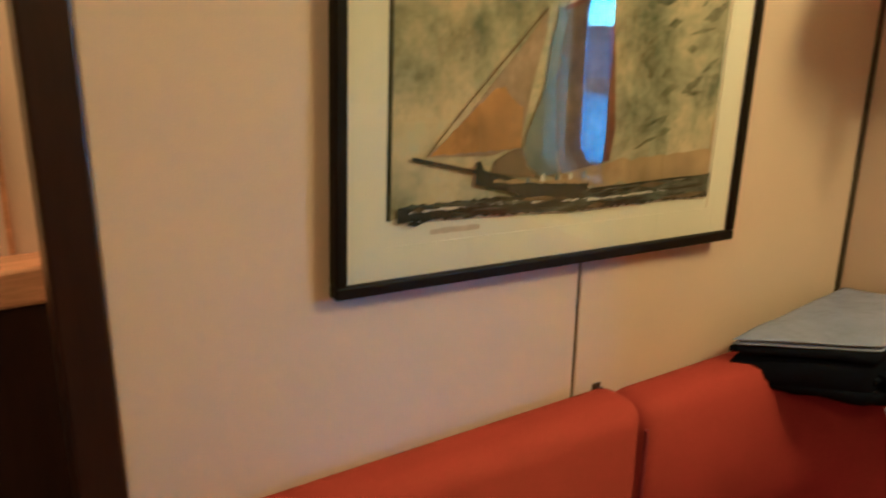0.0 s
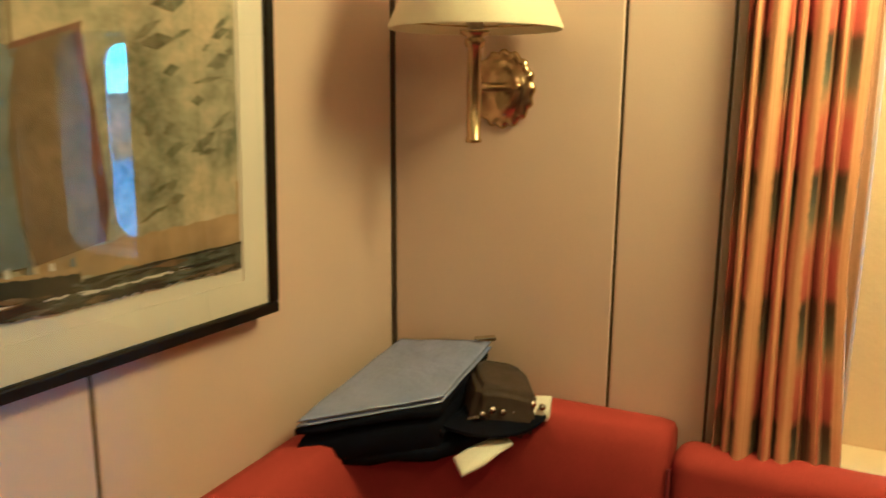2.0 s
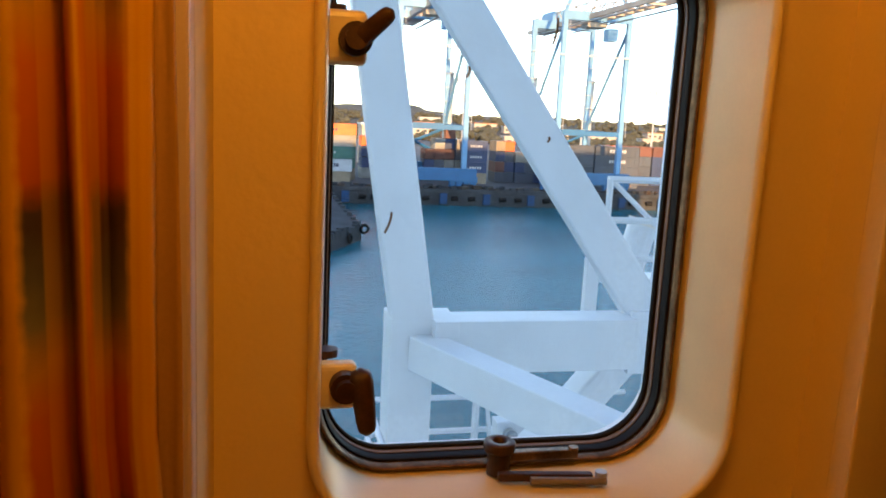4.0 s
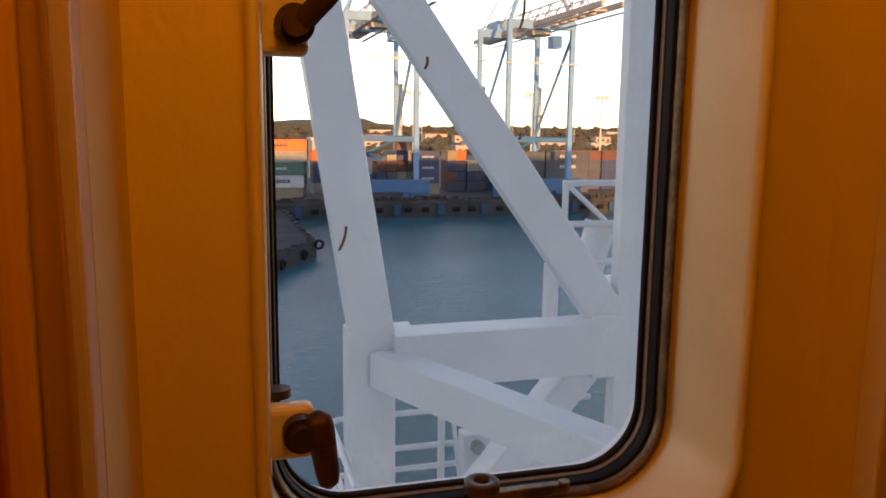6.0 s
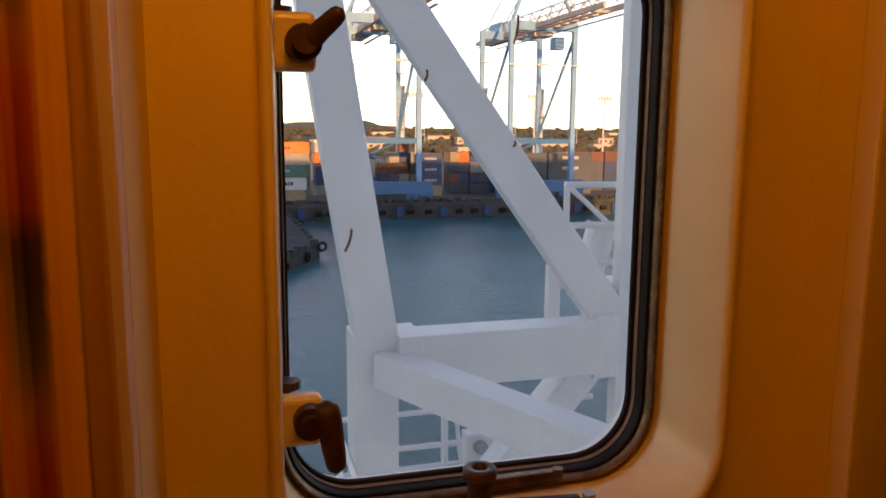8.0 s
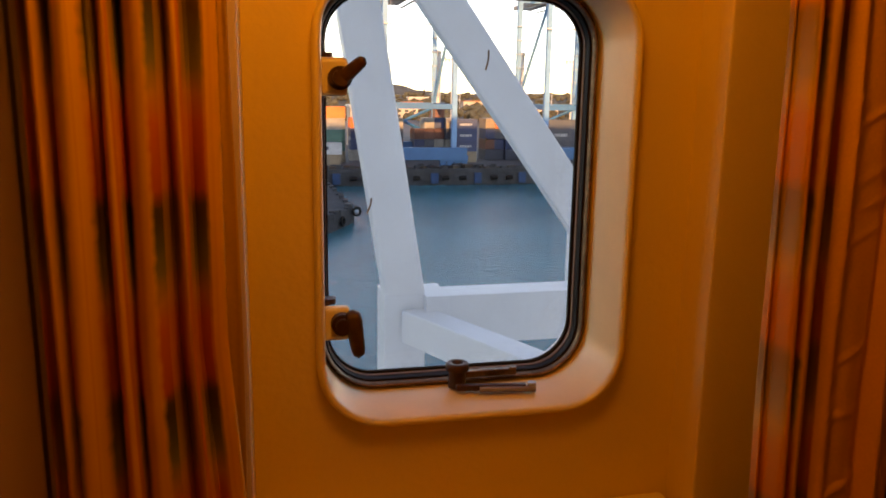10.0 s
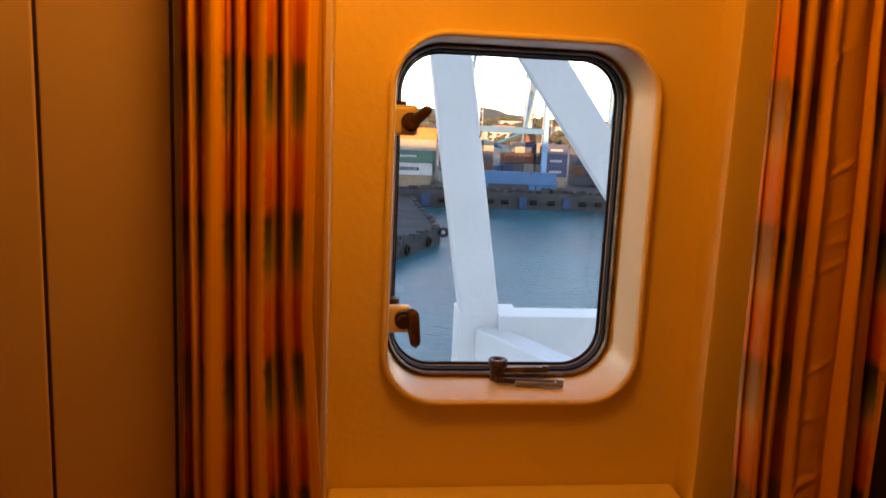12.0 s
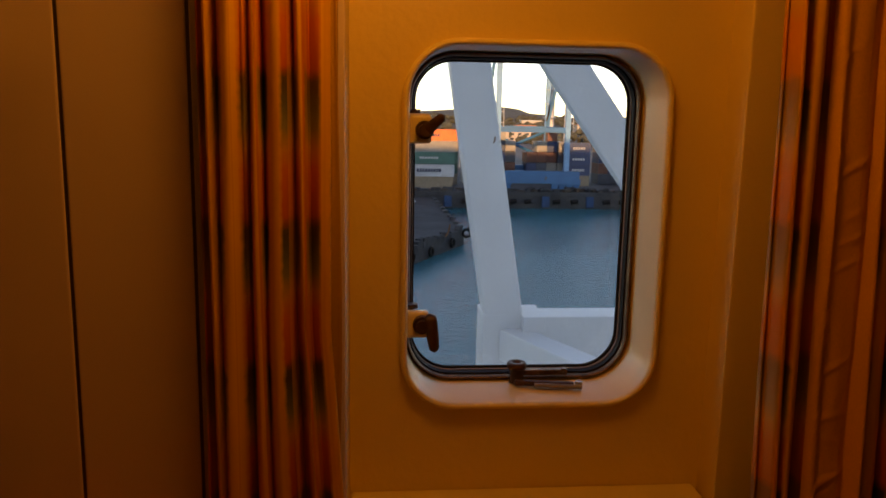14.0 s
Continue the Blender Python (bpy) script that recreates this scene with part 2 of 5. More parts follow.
def curtain_material():
    """Woven ikat: ochre and rust stripes with blocks of teal and dark green in rows."""
    m = mat("patterned curtain cloth", (0.55, 0.24, 0.05), 0.7, vary=0.1, grain=0.1, bump=0.3, bump_scale=700, spec=0.35)
    nt = m.node_tree
    b = nt.nodes["Principled BSDF"]
    uv = nt.nodes.new("ShaderNodeUVMap")
    sep = nt.nodes.new("ShaderNodeSeparateXYZ")
    nt.links.new(uv.outputs["UV"], sep.inputs[0])

    def math(op, a, c=None):
        n = nt.nodes.new("ShaderNodeMath")
        n.operation = op
        for i, v in enumerate((a, c)):
            if v is None:
                continue
            if isinstance(v, (int, float)):
                n.inputs[i].default_value = v
            else:
                nt.links.new(v, n.inputs[i])
        return n.outputs[0]

    def noise_1d(value, sc, det=3):
        n = nt.nodes.new("ShaderNodeTexNoise")
        n.noise_dimensions = "1D"
        n.inputs["Scale"].default_value = sc
        n.inputs["Detail"].default_value = det
        nt.links.new(value, n.inputs["W"])
        return n.outputs["Fac"]

    def ramp(fac, stops, kind="LINEAR"):
        r = nt.nodes.new("ShaderNodeValToRGB")
        r.color_ramp.interpolation = kind
        while len(r.color_ramp.elements) < len(stops):
            r.color_ramp.elements.new(0.5)
        for e, (p, c) in zip(r.color_ramp.elements, stops):
            e.position, e.color = p, (*c, 1)
        nt.links.new(fac, r.inputs["Fac"])
        return r.outputs["Color"]

    def blend(fac, a, c):
        n = nt.nodes.new("ShaderNodeMixRGB")
        nt.links.new(fac, n.inputs[0])
        nt.links.new(a, n.inputs[1])
        nt.links.new(c, n.inputs[2])
        return n.outputs[0]

    u, v = sep.outputs["X"], sep.outputs["Y"]
    fray = nt.nodes.new("ShaderNodeTexNoise")
    fray.inputs["Scale"].default_value = 60
    nt.links.new(uv.outputs["UV"], fray.inputs["Vector"])
    stripe = ramp(noise_1d(u, 60, 2), [(0.30, (0.56, 0.18, 0.02)), (0.45, (0.68, 0.34, 0.06)), (0.60, (0.74, 0.40, 0.09)), (0.72, (0.56, 0.20, 0.02))])
    # every other stripe carries blocks that run from rust through ochre and teal to black
    column = math("FLOOR", math("MULTIPLY", u, 11.0))
    pick = math("FRACT", math("MULTIPLY", math("SINE", math("MULTIPLY", column, 78.2)), 437.5))
    row = math("FRACT", math("ADD", math("ADD", math("DIVIDE", math("ADD", v, PATTERN_START), 0.2), math("MULTIPLY", pick, 0.05)), math("MULTIPLY", fray.outputs["Fac"], 0.07)))
    blocks = ramp(row, [(0.0, (0.46, 0.08, 0.0)), (0.32, (0.54, 0.12, 0.01)), (0.46, (0.50, 0.24, 0.04)), (0.60, (0.17, 0.16, 0.09)), (0.74, (0.065, 0.08, 0.065)), (0.88, (0.026, 0.020, 0.018)), (0.92, (0.030, 0.022, 0.018)), (1.0, (0.46, 0.08, 0.0))])
    within = math("ADD", math("FRACT", math("MULTIPLY", u, 11.0)), math("MULTIPLY", math("SUBTRACT", fray.outputs["Fac"], 0.5), 0.06))
    cols = ramp(within, [(0.0, (1, 1, 1)), (0.58, (1, 1, 1)), (0.65, (0, 0, 0)), (0.84, (0, 0, 0)), (0.90, (1, 1, 1))])
    strength = ramp(pick, [(0.0, (0.6, 0.6, 0.6)), (0.3, (0.96, 0.96, 0.96)), (0.7, (0.84, 0.84, 0.84))], "CONSTANT")
    col = blend(math("MULTIPLY", cols, strength), stripe, blocks)
    nt.links.new(col, b.inputs["Base Color"])
    return m


M_CURTAIN = curtain_material()
M_CURTAINPLAIN = mat("ochre stripe of the curtain cloth", (0.66, 0.32, 0.05), 0.65, vary=0.14, scale=6, stretch=(1, 1, 0.5), grain=0.08, grain_scale=500, bump=0.25, bump_scale=700, spec=0.4)
M_LINING = mat("pale curtain lining", (0.46, 0.24, 0.08), 0.8, vary=0.05)


# ---- mesh helpers ----
def link_mesh(name, bm, material, smooth=False):
    me = bpy.data.meshes.new(name)
    if len(bm.faces) > 1:
        bmesh.ops.recalc_face_normals(bm, faces=bm.faces)
    bm.to_mesh(me)
    bm.free()
    if smooth:
        for p in me.polygons:
            p.use_smooth = True
    me.materials.append(material)
    return new(name, me)


def part(name, bm, material, parent, label="", smooth=False):
    ob = link_mesh(name, bm, material, smooth)
    if parent is not None:
        ob.parent = parent
        ob.matrix_parent_inverse = parent.matrix_world.inverted() if parent.type == "EMPTY" else Matrix()
    if label:
        ob["label"] = label
    return ob


def thing(name, label, category, group="", at=(0, 0, 0)):
    ob = new(name)
    ob.empty_display_size = 0.05
    ob.location = at
    ob.matrix_world = Matrix.Translation(at)
    return tagged(ob, label, category, group)


def structure(ob, label, category=""):
    return tagged(ob, label, category, "", "structure")


def add_box(bm, x0, x1, y0, y1, z0, z1, bevel=0.0, seg=2, m=None):
    r = bmesh.ops.create_cube(bm, size=1, matrix=Matrix.LocRotScale(((x0 + x1) / 2, (y0 + y1) / 2, (z0 + z1) / 2), None, (x1 - x0, y1 - y0, z1 - z0)))
    vs = r["verts"]
    if bevel:
        es = {e for v in vs for e in v.link_edges}
        out = bmesh.ops.bevel(bm, geom=list(es), offset=bevel, segments=seg, affect="EDGES", profile=0.5)
        vs = list({v for f in out["faces"] for v in f.verts} | {v for v in vs if v.is_valid})
    if m is not None:
        bmesh.ops.transform(bm, matrix=m, verts=vs)
    return vs


def box_bm(*a, **k):
    bm = bmesh.new()
    add_box(bm, *a, **k)
    return bm


def add_tube(bm, a, b, r, seg=12, r2=None, caps=True):
    a, b = Vector(a), Vector(b)
    q = (b - a).to_track_quat("Z", "Y").to_matrix().to_4x4()
    return bmesh.ops.create_cone(bm, cap_ends=caps, segments=seg, radius1=r, radius2=r if r2 is None else r2, depth=(b - a).length,
                                 matrix=Matrix.Translation((a + b) / 2) @ q)["verts"]


def tube_bm(*a, **k):
    bm = bmesh.new()
    add_tube(bm, *a, **k)
    return bm


def add_beam(bm, a, b, w, h, bevel=0.0, up=(0, 0, 1)):
    """A box from a to b, w across and h along up."""
    a, b = Vector(a), Vector(b)
    d = (b - a).normalized()
    s = d.cross(Vector(up)).normalized()
    u = s.cross(d)
    rot = Matrix((s, d, u)).transposed().to_4x4()
    return add_box(bm, -w / 2, w / 2, -(b - a).length / 2, (b - a).length / 2, -h / 2, h / 2, bevel, 2, Matrix.Translation((a + b) / 2) @ rot)


def beam_bm(*a, **k):
    bm = bmesh.new()
    add_beam(bm, *a, **k)
    return bm


def lathe_bm(profile, at, seg=32):
    """profile: (radius, z) pairs, turned round the upright through at."""
    bm = bmesh.new()
    rings = []
    for r, z in profile:
        rings.append([bm.verts.new((at[0] + r * math.cos(2 * math.pi * i / seg), at[1] + r * math.sin(2 * math.pi * i / seg), at[2] + z)) for i in range(seg)])
    for p, q in zip(rings, rings[1:]):
        for i in range(seg):
            bm.faces.new((p[i], p[(i + 1) % seg], q[(i + 1) % seg], q[i]))
    return bm


def round_rect(x0, x1, z0, z1, r, n=10):
    pts = []
    for cx, cz, a0 in ((x1 - r, z1 - r, 0), (x0 + r, z1 - r, 90), (x0 + r, z0 + r, 180), (x1 - r, z0 + r, 270)):
        for i in range(n + 1):
            a = radians(a0 + 90 * i / n)
            pts.append((cx + r * math.cos(a), cz + r * math.sin(a)))
    return pts


def ring_bm(loops, closed=False):
    """A skin through loops of (y, points); closed joins the last to the first."""
    bm = bmesh.new()
    rows = [[bm.verts.new((x, y, z)) for x, z in pts] for y, pts in loops]
    pairs = list(zip(rows, rows[1:])) + ([(rows[-1], rows[0])] if closed else [])
    for p, q in pairs:
        for i in range(len(p)):
            j = (i + 1) % len(p)
            bm.faces.new((p[i], p[j], q[j], q[i]))
    return bm


def flat_shape(pts, x, thickness=0.0004):
    """A thin shape in the picture's plane from (y, z) corners."""
    bm = bmesh.new()
    f = bm.faces.new([bm.verts.new((x, y, z)) for y, z in pts])
    out = bmesh.ops.extrude_face_region(bm, geom=[f])
    bmesh.ops.translate(bm, vec=(thickness, 0, 0), verts=[g for g in out["geom"] if isinstance(g, bmesh.types.BMVert)])
    return bm


def ragged(y0, y1, low, high, n, seed, amount):
    """An uneven band, as a brush leaves it."""
    rnd = random.Random(seed)
    lo = [(y0 + (y1 - y0) * i / n, low(i / n) + rnd.uniform(-amount, amount)) for i in range(n + 1)]
    hi = [(y0 + (y1 - y0) * i / n, high(i / n) + rnd.uniform(-amount, amount)) for i in range(n + 1)]
    return lo + hi[::-1]


# ---- the cabin ----
H = 2.10
XR0, XR1 = 0.825, 1.463          # the window recess
YB = 0.215                       # its back

structure(link_mesh("floor", box_bm(-0.42, 2.6, -2.8, 0.34, -0.05, 0.0), M_CARPET), "brown carpeted cabin floor", "floor")
structure(link_mesh("ceiling", box_bm(-0.42, 2.6, -2.8, 0.34, H, H + 0.05), M_CEILING), "off-white panelled cabin ceiling", "ceiling")
# unseen east and south walls, their brown picked to damp the room's bounce light
structure(link_mesh("wall_east", box_bm(2.6, 2.65, -2.8, 0.34, 0, H), M_BROWNWALL), "unseen cabin wall, brown to cut bounced light", "wall")
structure(link_mesh("wall_south", box_bm(-0.42, 2.65, -2.85, -2.8, 0, H), M_BROWNWALL), "unseen cabin wall, brown to cut bounced light", "wall")


def panel_wall(name, label, panels, seams):
    root = structure(new(name), label, "wall")
    for x0, x1, y0, y1 in panels:
        part("panel", box_bm(x0, x1, y0, y1, 0.0, H, bevel=0.003, seg=2), M_LAMINATE, root)
    for x0, x1, y0, y1 in seams:
        part("seam", box_bm(x0, x1, y0, y1, 0.0, H), M_SEAM, root, "dark joint between panels")
    return root


# wall with the picture: two wide panels with a dark joint
panel_wall("wall_west", "cream laminate panel wall with dark joints",
           [(-0.03, 0.0, -0.728, -0.006), (-0.03, 0.0, -1.402, -0.733)],
           [(-0.03, -0.002, -0.733, -0.728)])
# wall with the lamp, up to the recess
panel_wall("wall_north", "cream laminate panel wall with dark joints",
           [(0.005, 0.440, 0.0, 0.03), (0.445, 0.612, 0.0, 0.03), (0.640, XR0, 0.0, 0.03)],
           [(0.440, 0.445, 0.003, 0.03), (0.612, 0.617, -0.002, 0.03)])
structure(link_mesh("trim", box_bm(0.617, 0.640, -0.004, 0.03, 0, H, bevel=0.002), M_TRIM), "taupe metal edge trim of the wall", "trim")
structure(link_mesh("trim", box_bm(-0.004, 0.005, -0.006, 0.004, 0, H), M_SEAM), "dark trim strip in the room corner", "trim")
structure(link_mesh("wall_north_right", box_bm(XR1 + 0.005, 2.6, 0.125, 0.155, 0, H, bevel=0.003), M_BULKHEAD), "cream painted wall beside the window recess", "wall")

# recess sides, back and ledge
structure(link_mesh("recess_side", box_bm(XR0 - 0.02, XR0, 0.031, YB, 0.0, H), M_BULKHEAD), "cream side of the window recess", "wall")
structure(link_mesh("recess_side", box_bm(XR1 + 0.014, XR1 + 0.034, 0.156, YB, 0.0, H), M_BULKHEAD), "cream side of the window recess", "wall")
structure(link_mesh("window_ledge", box_bm(XR0 + 0.001, XR1 + 0.003, -0.01, YB - 0.001, 0.798, 0.830, bevel=0.006), M_CREAMPAINT), "cream painted ledge under the window", "sill")


def wall_with_hole(y0, y1, x0, x1, z0, z1, hole):
    """A slab with a rounded opening through it."""
    bm = bmesh.new()
    n = len(hole)
    cx, cz = sum(p[0] for p in hole) / n, sum(p[1] for p in hole) / n
    outer = []
    for x, z in hole:
        dx, dz = x - cx, z - cz
        k = min((x1 - cx) / dx if dx > 0 else (x0 - cx) / dx if dx < 0 else 1e9, (z1 - cz) / dz if dz > 0 else (z0 - cz) / dz if dz < 0 else 1e9)
        outer.append([cx + dx * k, cz + dz * k])
    for corner in ((x0, z0), (x0, z1), (x1, z0), (x1, z1)):
        best = min(outer, key=lambda p: (p[0] - corner[0]) ** 2 + (p[1] - corner[1]) ** 2)
        best[0], best[1] = corner
    loops = [[bm.verts.new((x, y, z)) for x, z in pts] for y, pts in ((y0, outer), (y0, hole), (y1, hole), (y1, outer))]
    for p, q in zip(loops, loops[1:] + loops[:1]):
        for i in range(n):
            j = (i + 1) % n
            bm.faces.new((p[i], p[j], q[j], q[i]))
    return bm


BOX_FRONT = round_rect(0.913, 1.376, 0.990, 1.632, 0.098)
BOX_BACK = round_rect(0.914, 1.368, 0.996, 1.630, 0.098)
structure(link_mesh("wall_recess", wall_with_hole(YB, YB + 0.02, XR0, XR1 + 0.034, 0.0, H, BOX_FRONT), M_BULKHEAD), "cream painted steel behind the window recess", "wall")


# ---- window ----
def inset(pts, d):
    x0, x1 = min(p[0] for p in pts) + d, max(p[0] for p in pts) - d
    z0, z1 = min(p[1] for p in pts) + d, max(p[1] for p in pts) - d
    return round_rect(x0, x1, z0, z1, 0.098 - d)


def window():
    root = structure(new("window_1"), "rounded ship's window in a deep painted box", "window")
    # painted box, standing proud of the wall with a rounded lip
    F, B = BOX_FRONT, BOX_BACK
    part("window_box", ring_bm([(0.342, B), (0.225, F), (0.196, F), (0.191, inset(F, 0.003)), (0.1895, inset(F, 0.006)), (0.191, inset(F, 0.009)), (0.198, inset(F, 0.012)),
                                (0.342, inset(B, 0.012))]), M_CREAMPAINT, root, "cream painted steel window box", smooth=True)
    o = inset(B, 0.0125)
    # bronze opening frame with rubber gasket and bead
    part("window_frame", ring_bm([(0.340, o), (0.305, o), (0.299, inset(B, 0.0136)), (0.296, inset(B, 0.0158)), (0.298, inset(B, 0.0181)), (0.307, inset(B, 0.0199)), (0.340, inset(B, 0.0199))]),
         M_BRONZE, root, "worn bronze window frame", smooth=True)
    part("gasket", ring_bm([(0.341, inset(B, 0.0200)), (0.312, inset(B, 0.0200)), (0.309, inset(B, 0.0214)), (0.312, inset(B, 0.0229)), (0.321, inset(B, 0.0236)), (0.341, inset(B, 0.0236))]), M_RUBBER, root, "black rubber gasket", smooth=True)
    part("bead", ring_bm([(0.341, inset(B, 0.0237)), (0.326, inset(B, 0.0237)), (0.324, inset(B, 0.0243)), (0.326, inset(B, 0.0249)), (0.341, inset(B, 0.0249))]), M_BEAD, root, "thin grey sealing bead", smooth=True)
    part("glazing_edge", ring_bm([(0.341, inset(B, 0.0249)), (0.332, inset(B, 0.0249)), (0.332, inset(B, 0.0280)), (0.341, inset(B, 0.0280))]), M_RUBBER, root, "black inner glazing edge", smooth=True)
    bm = bmesh.new()
    f = bm.faces.new([bm.verts.new((x, 0.3385, z)) for x, z in inset(B, 0.0240)])
    f.normal_update()
    if f.normal.y > 0:
        f.normal_flip()
    pane = part("pane", bm, M_GLASS, root, "clear window glass")
    pane.visible_shadow = False

    # two dogs on the closing side
    def dog(z0, z1, boss_z, start, tip, width):
        br = part("latch_bracket", box_bm(0.920, 0.966, 0.247, 0.268, z0, z1, bevel=0.007, seg=3), M_CREAMPAINT, root, "cream painted latch bracket")
        bm = bmesh.new()
        add_tube(bm, (0.953, 0.268, boss_z), (0.953, 0.232, boss_z), 0.016, 20)
        add_tube(bm, (0.953, 0.232, boss_z), (0.953, 0.222, boss_z), 0.011, 16)
        part("boss", bm, M_DARKBRONZE, br, "dark bronze threaded boss")
        bm = bmesh.new()
        a, t = Vector(start), Vector(tip)
        d = t - a
        n = 14
        prev = None
        side = d.cross(Vector((0, 1, 0))).normalized()
        for i in range(n + 1):
            k = i / n
            cap = math.sqrt(max(0.02, 1 - abs(2 * k - 1) ** 7))
            w = width * (1.2 - 0.3 * k) * cap
            th = 0.011 * (1 - 0.35 * k) * cap
            c = a + d * k
            ring = [bm.verts.new(c + side * (w * sx) + Vector((0, th * sy, 0))) for sx, sy in ((1, 0.6), (0.6, 1), (-0.6, 1), (-1, 0.6), (-1, -0.6), (-0.6, -1), (0.6, -1), (1, -0.6))]
            if prev:
                for j in range(8):
                    bm.faces.new((prev[j], prev[(j + 1) % 8], ring[(j + 1) % 8], ring[j]))
            else:
                bm.faces.new(ring)
            prev = ring
        bm.faces.new(prev[::-1])
        bmesh.ops.remove_doubles(bm, verts=bm.verts, dist=0.00001)
        part("latch_handle", bm, M_DARKBRONZE, br, "dark brown bronze wing handle", smooth=True)
        part("hinge_pin", tube_bm((0.936, 0.280, z1 - 0.001), (0.936, 0.280, z1 + 0.007), 0.012, 14), M_DARKBRONZE, br)

    dog(1.456, 1.508, 1.480, (0.950, 0.236, 1.474), (0.984, 0.213, 1.506), 0.0085)
    dog(1.106, 1.156, 1.134, (0.9665, 0.234, 1.156), (0.975, 0.222, 1.088), 0.0105)
    # friction stay on the lower rail
    st = part("window_stay", box_bm(1.128, 1.236, 0.285, 0.297, 1.020, 1.031, bevel=0.002), M_BRONZE, root, "bronze friction stay on the lower rail")
    bm = bmesh.new()
    add_tube(bm, (1.137, 0.284, 1.008), (1.137, 0.284, 1.036), 0.0135, 20)
    bm2 = lathe_bm([(0.009, 0.0), (0.0175, 0.0), (0.0185, 0.003), (0.0185, 0.010), (0.0165, 0.012), (0.009, 0.012), (0.008, 0.004)], (1.137, 0.284, 1.036), 24)
    part("stay_ring", bm2, M_DARKBRONZE, st, "worn bronze ring on the stay", smooth=True)
    part("stay_knob", bm, M_DARKBRONZE, st, "dark bronze stay knob")
    part("stay_arm", beam_bm((1.130, 0.262, 1.015), (1.240, 0.252, 1.013), 0.010, 0.010, 0.002), M_DARKBRONZE, st)
    part("stay_rod", tube_bm((1.165, 0.250, 1.0135), (1.252, 0.240, 1.0125), 0.0045, 10), M_BEAD, st, "pale worn rod")
    part("screw", tube_bm((1.230, 0.288, 1.030), (1.230, 0.288, 1.034), 0.006, 12), M_BRONZE, st)
    part("screw", tube_bm((1.248, 0.246, 1.008), (1.248, 0.246, 1.022), 0.007, 12), M_GREYSTEEL, st)
    # dirt dried on the glass
    for x, z, lx, lz in ((1.188, 1.498, 0.004, 0.030), (1.003, 1.278, 0.007, 0.024), (1.089, 1.456, 0.002, 0.012), (1.190, 1.388, 0.001, 0.006)):
        bm = bmesh.new()
        p = [Vector((x + lx * k + 0.002 * math.sin(3 * k), 0.3425, z + lz * k)) for k in (0, 0.25, 0.5, 0.75, 1)]
        for q, r in zip(p, p[1:]):
            add_tube(bm, q, r, 0.0014, 6)
        part("dirt_mark", bm, M_RUST, root, "brown dirt streak on the glass")


window()


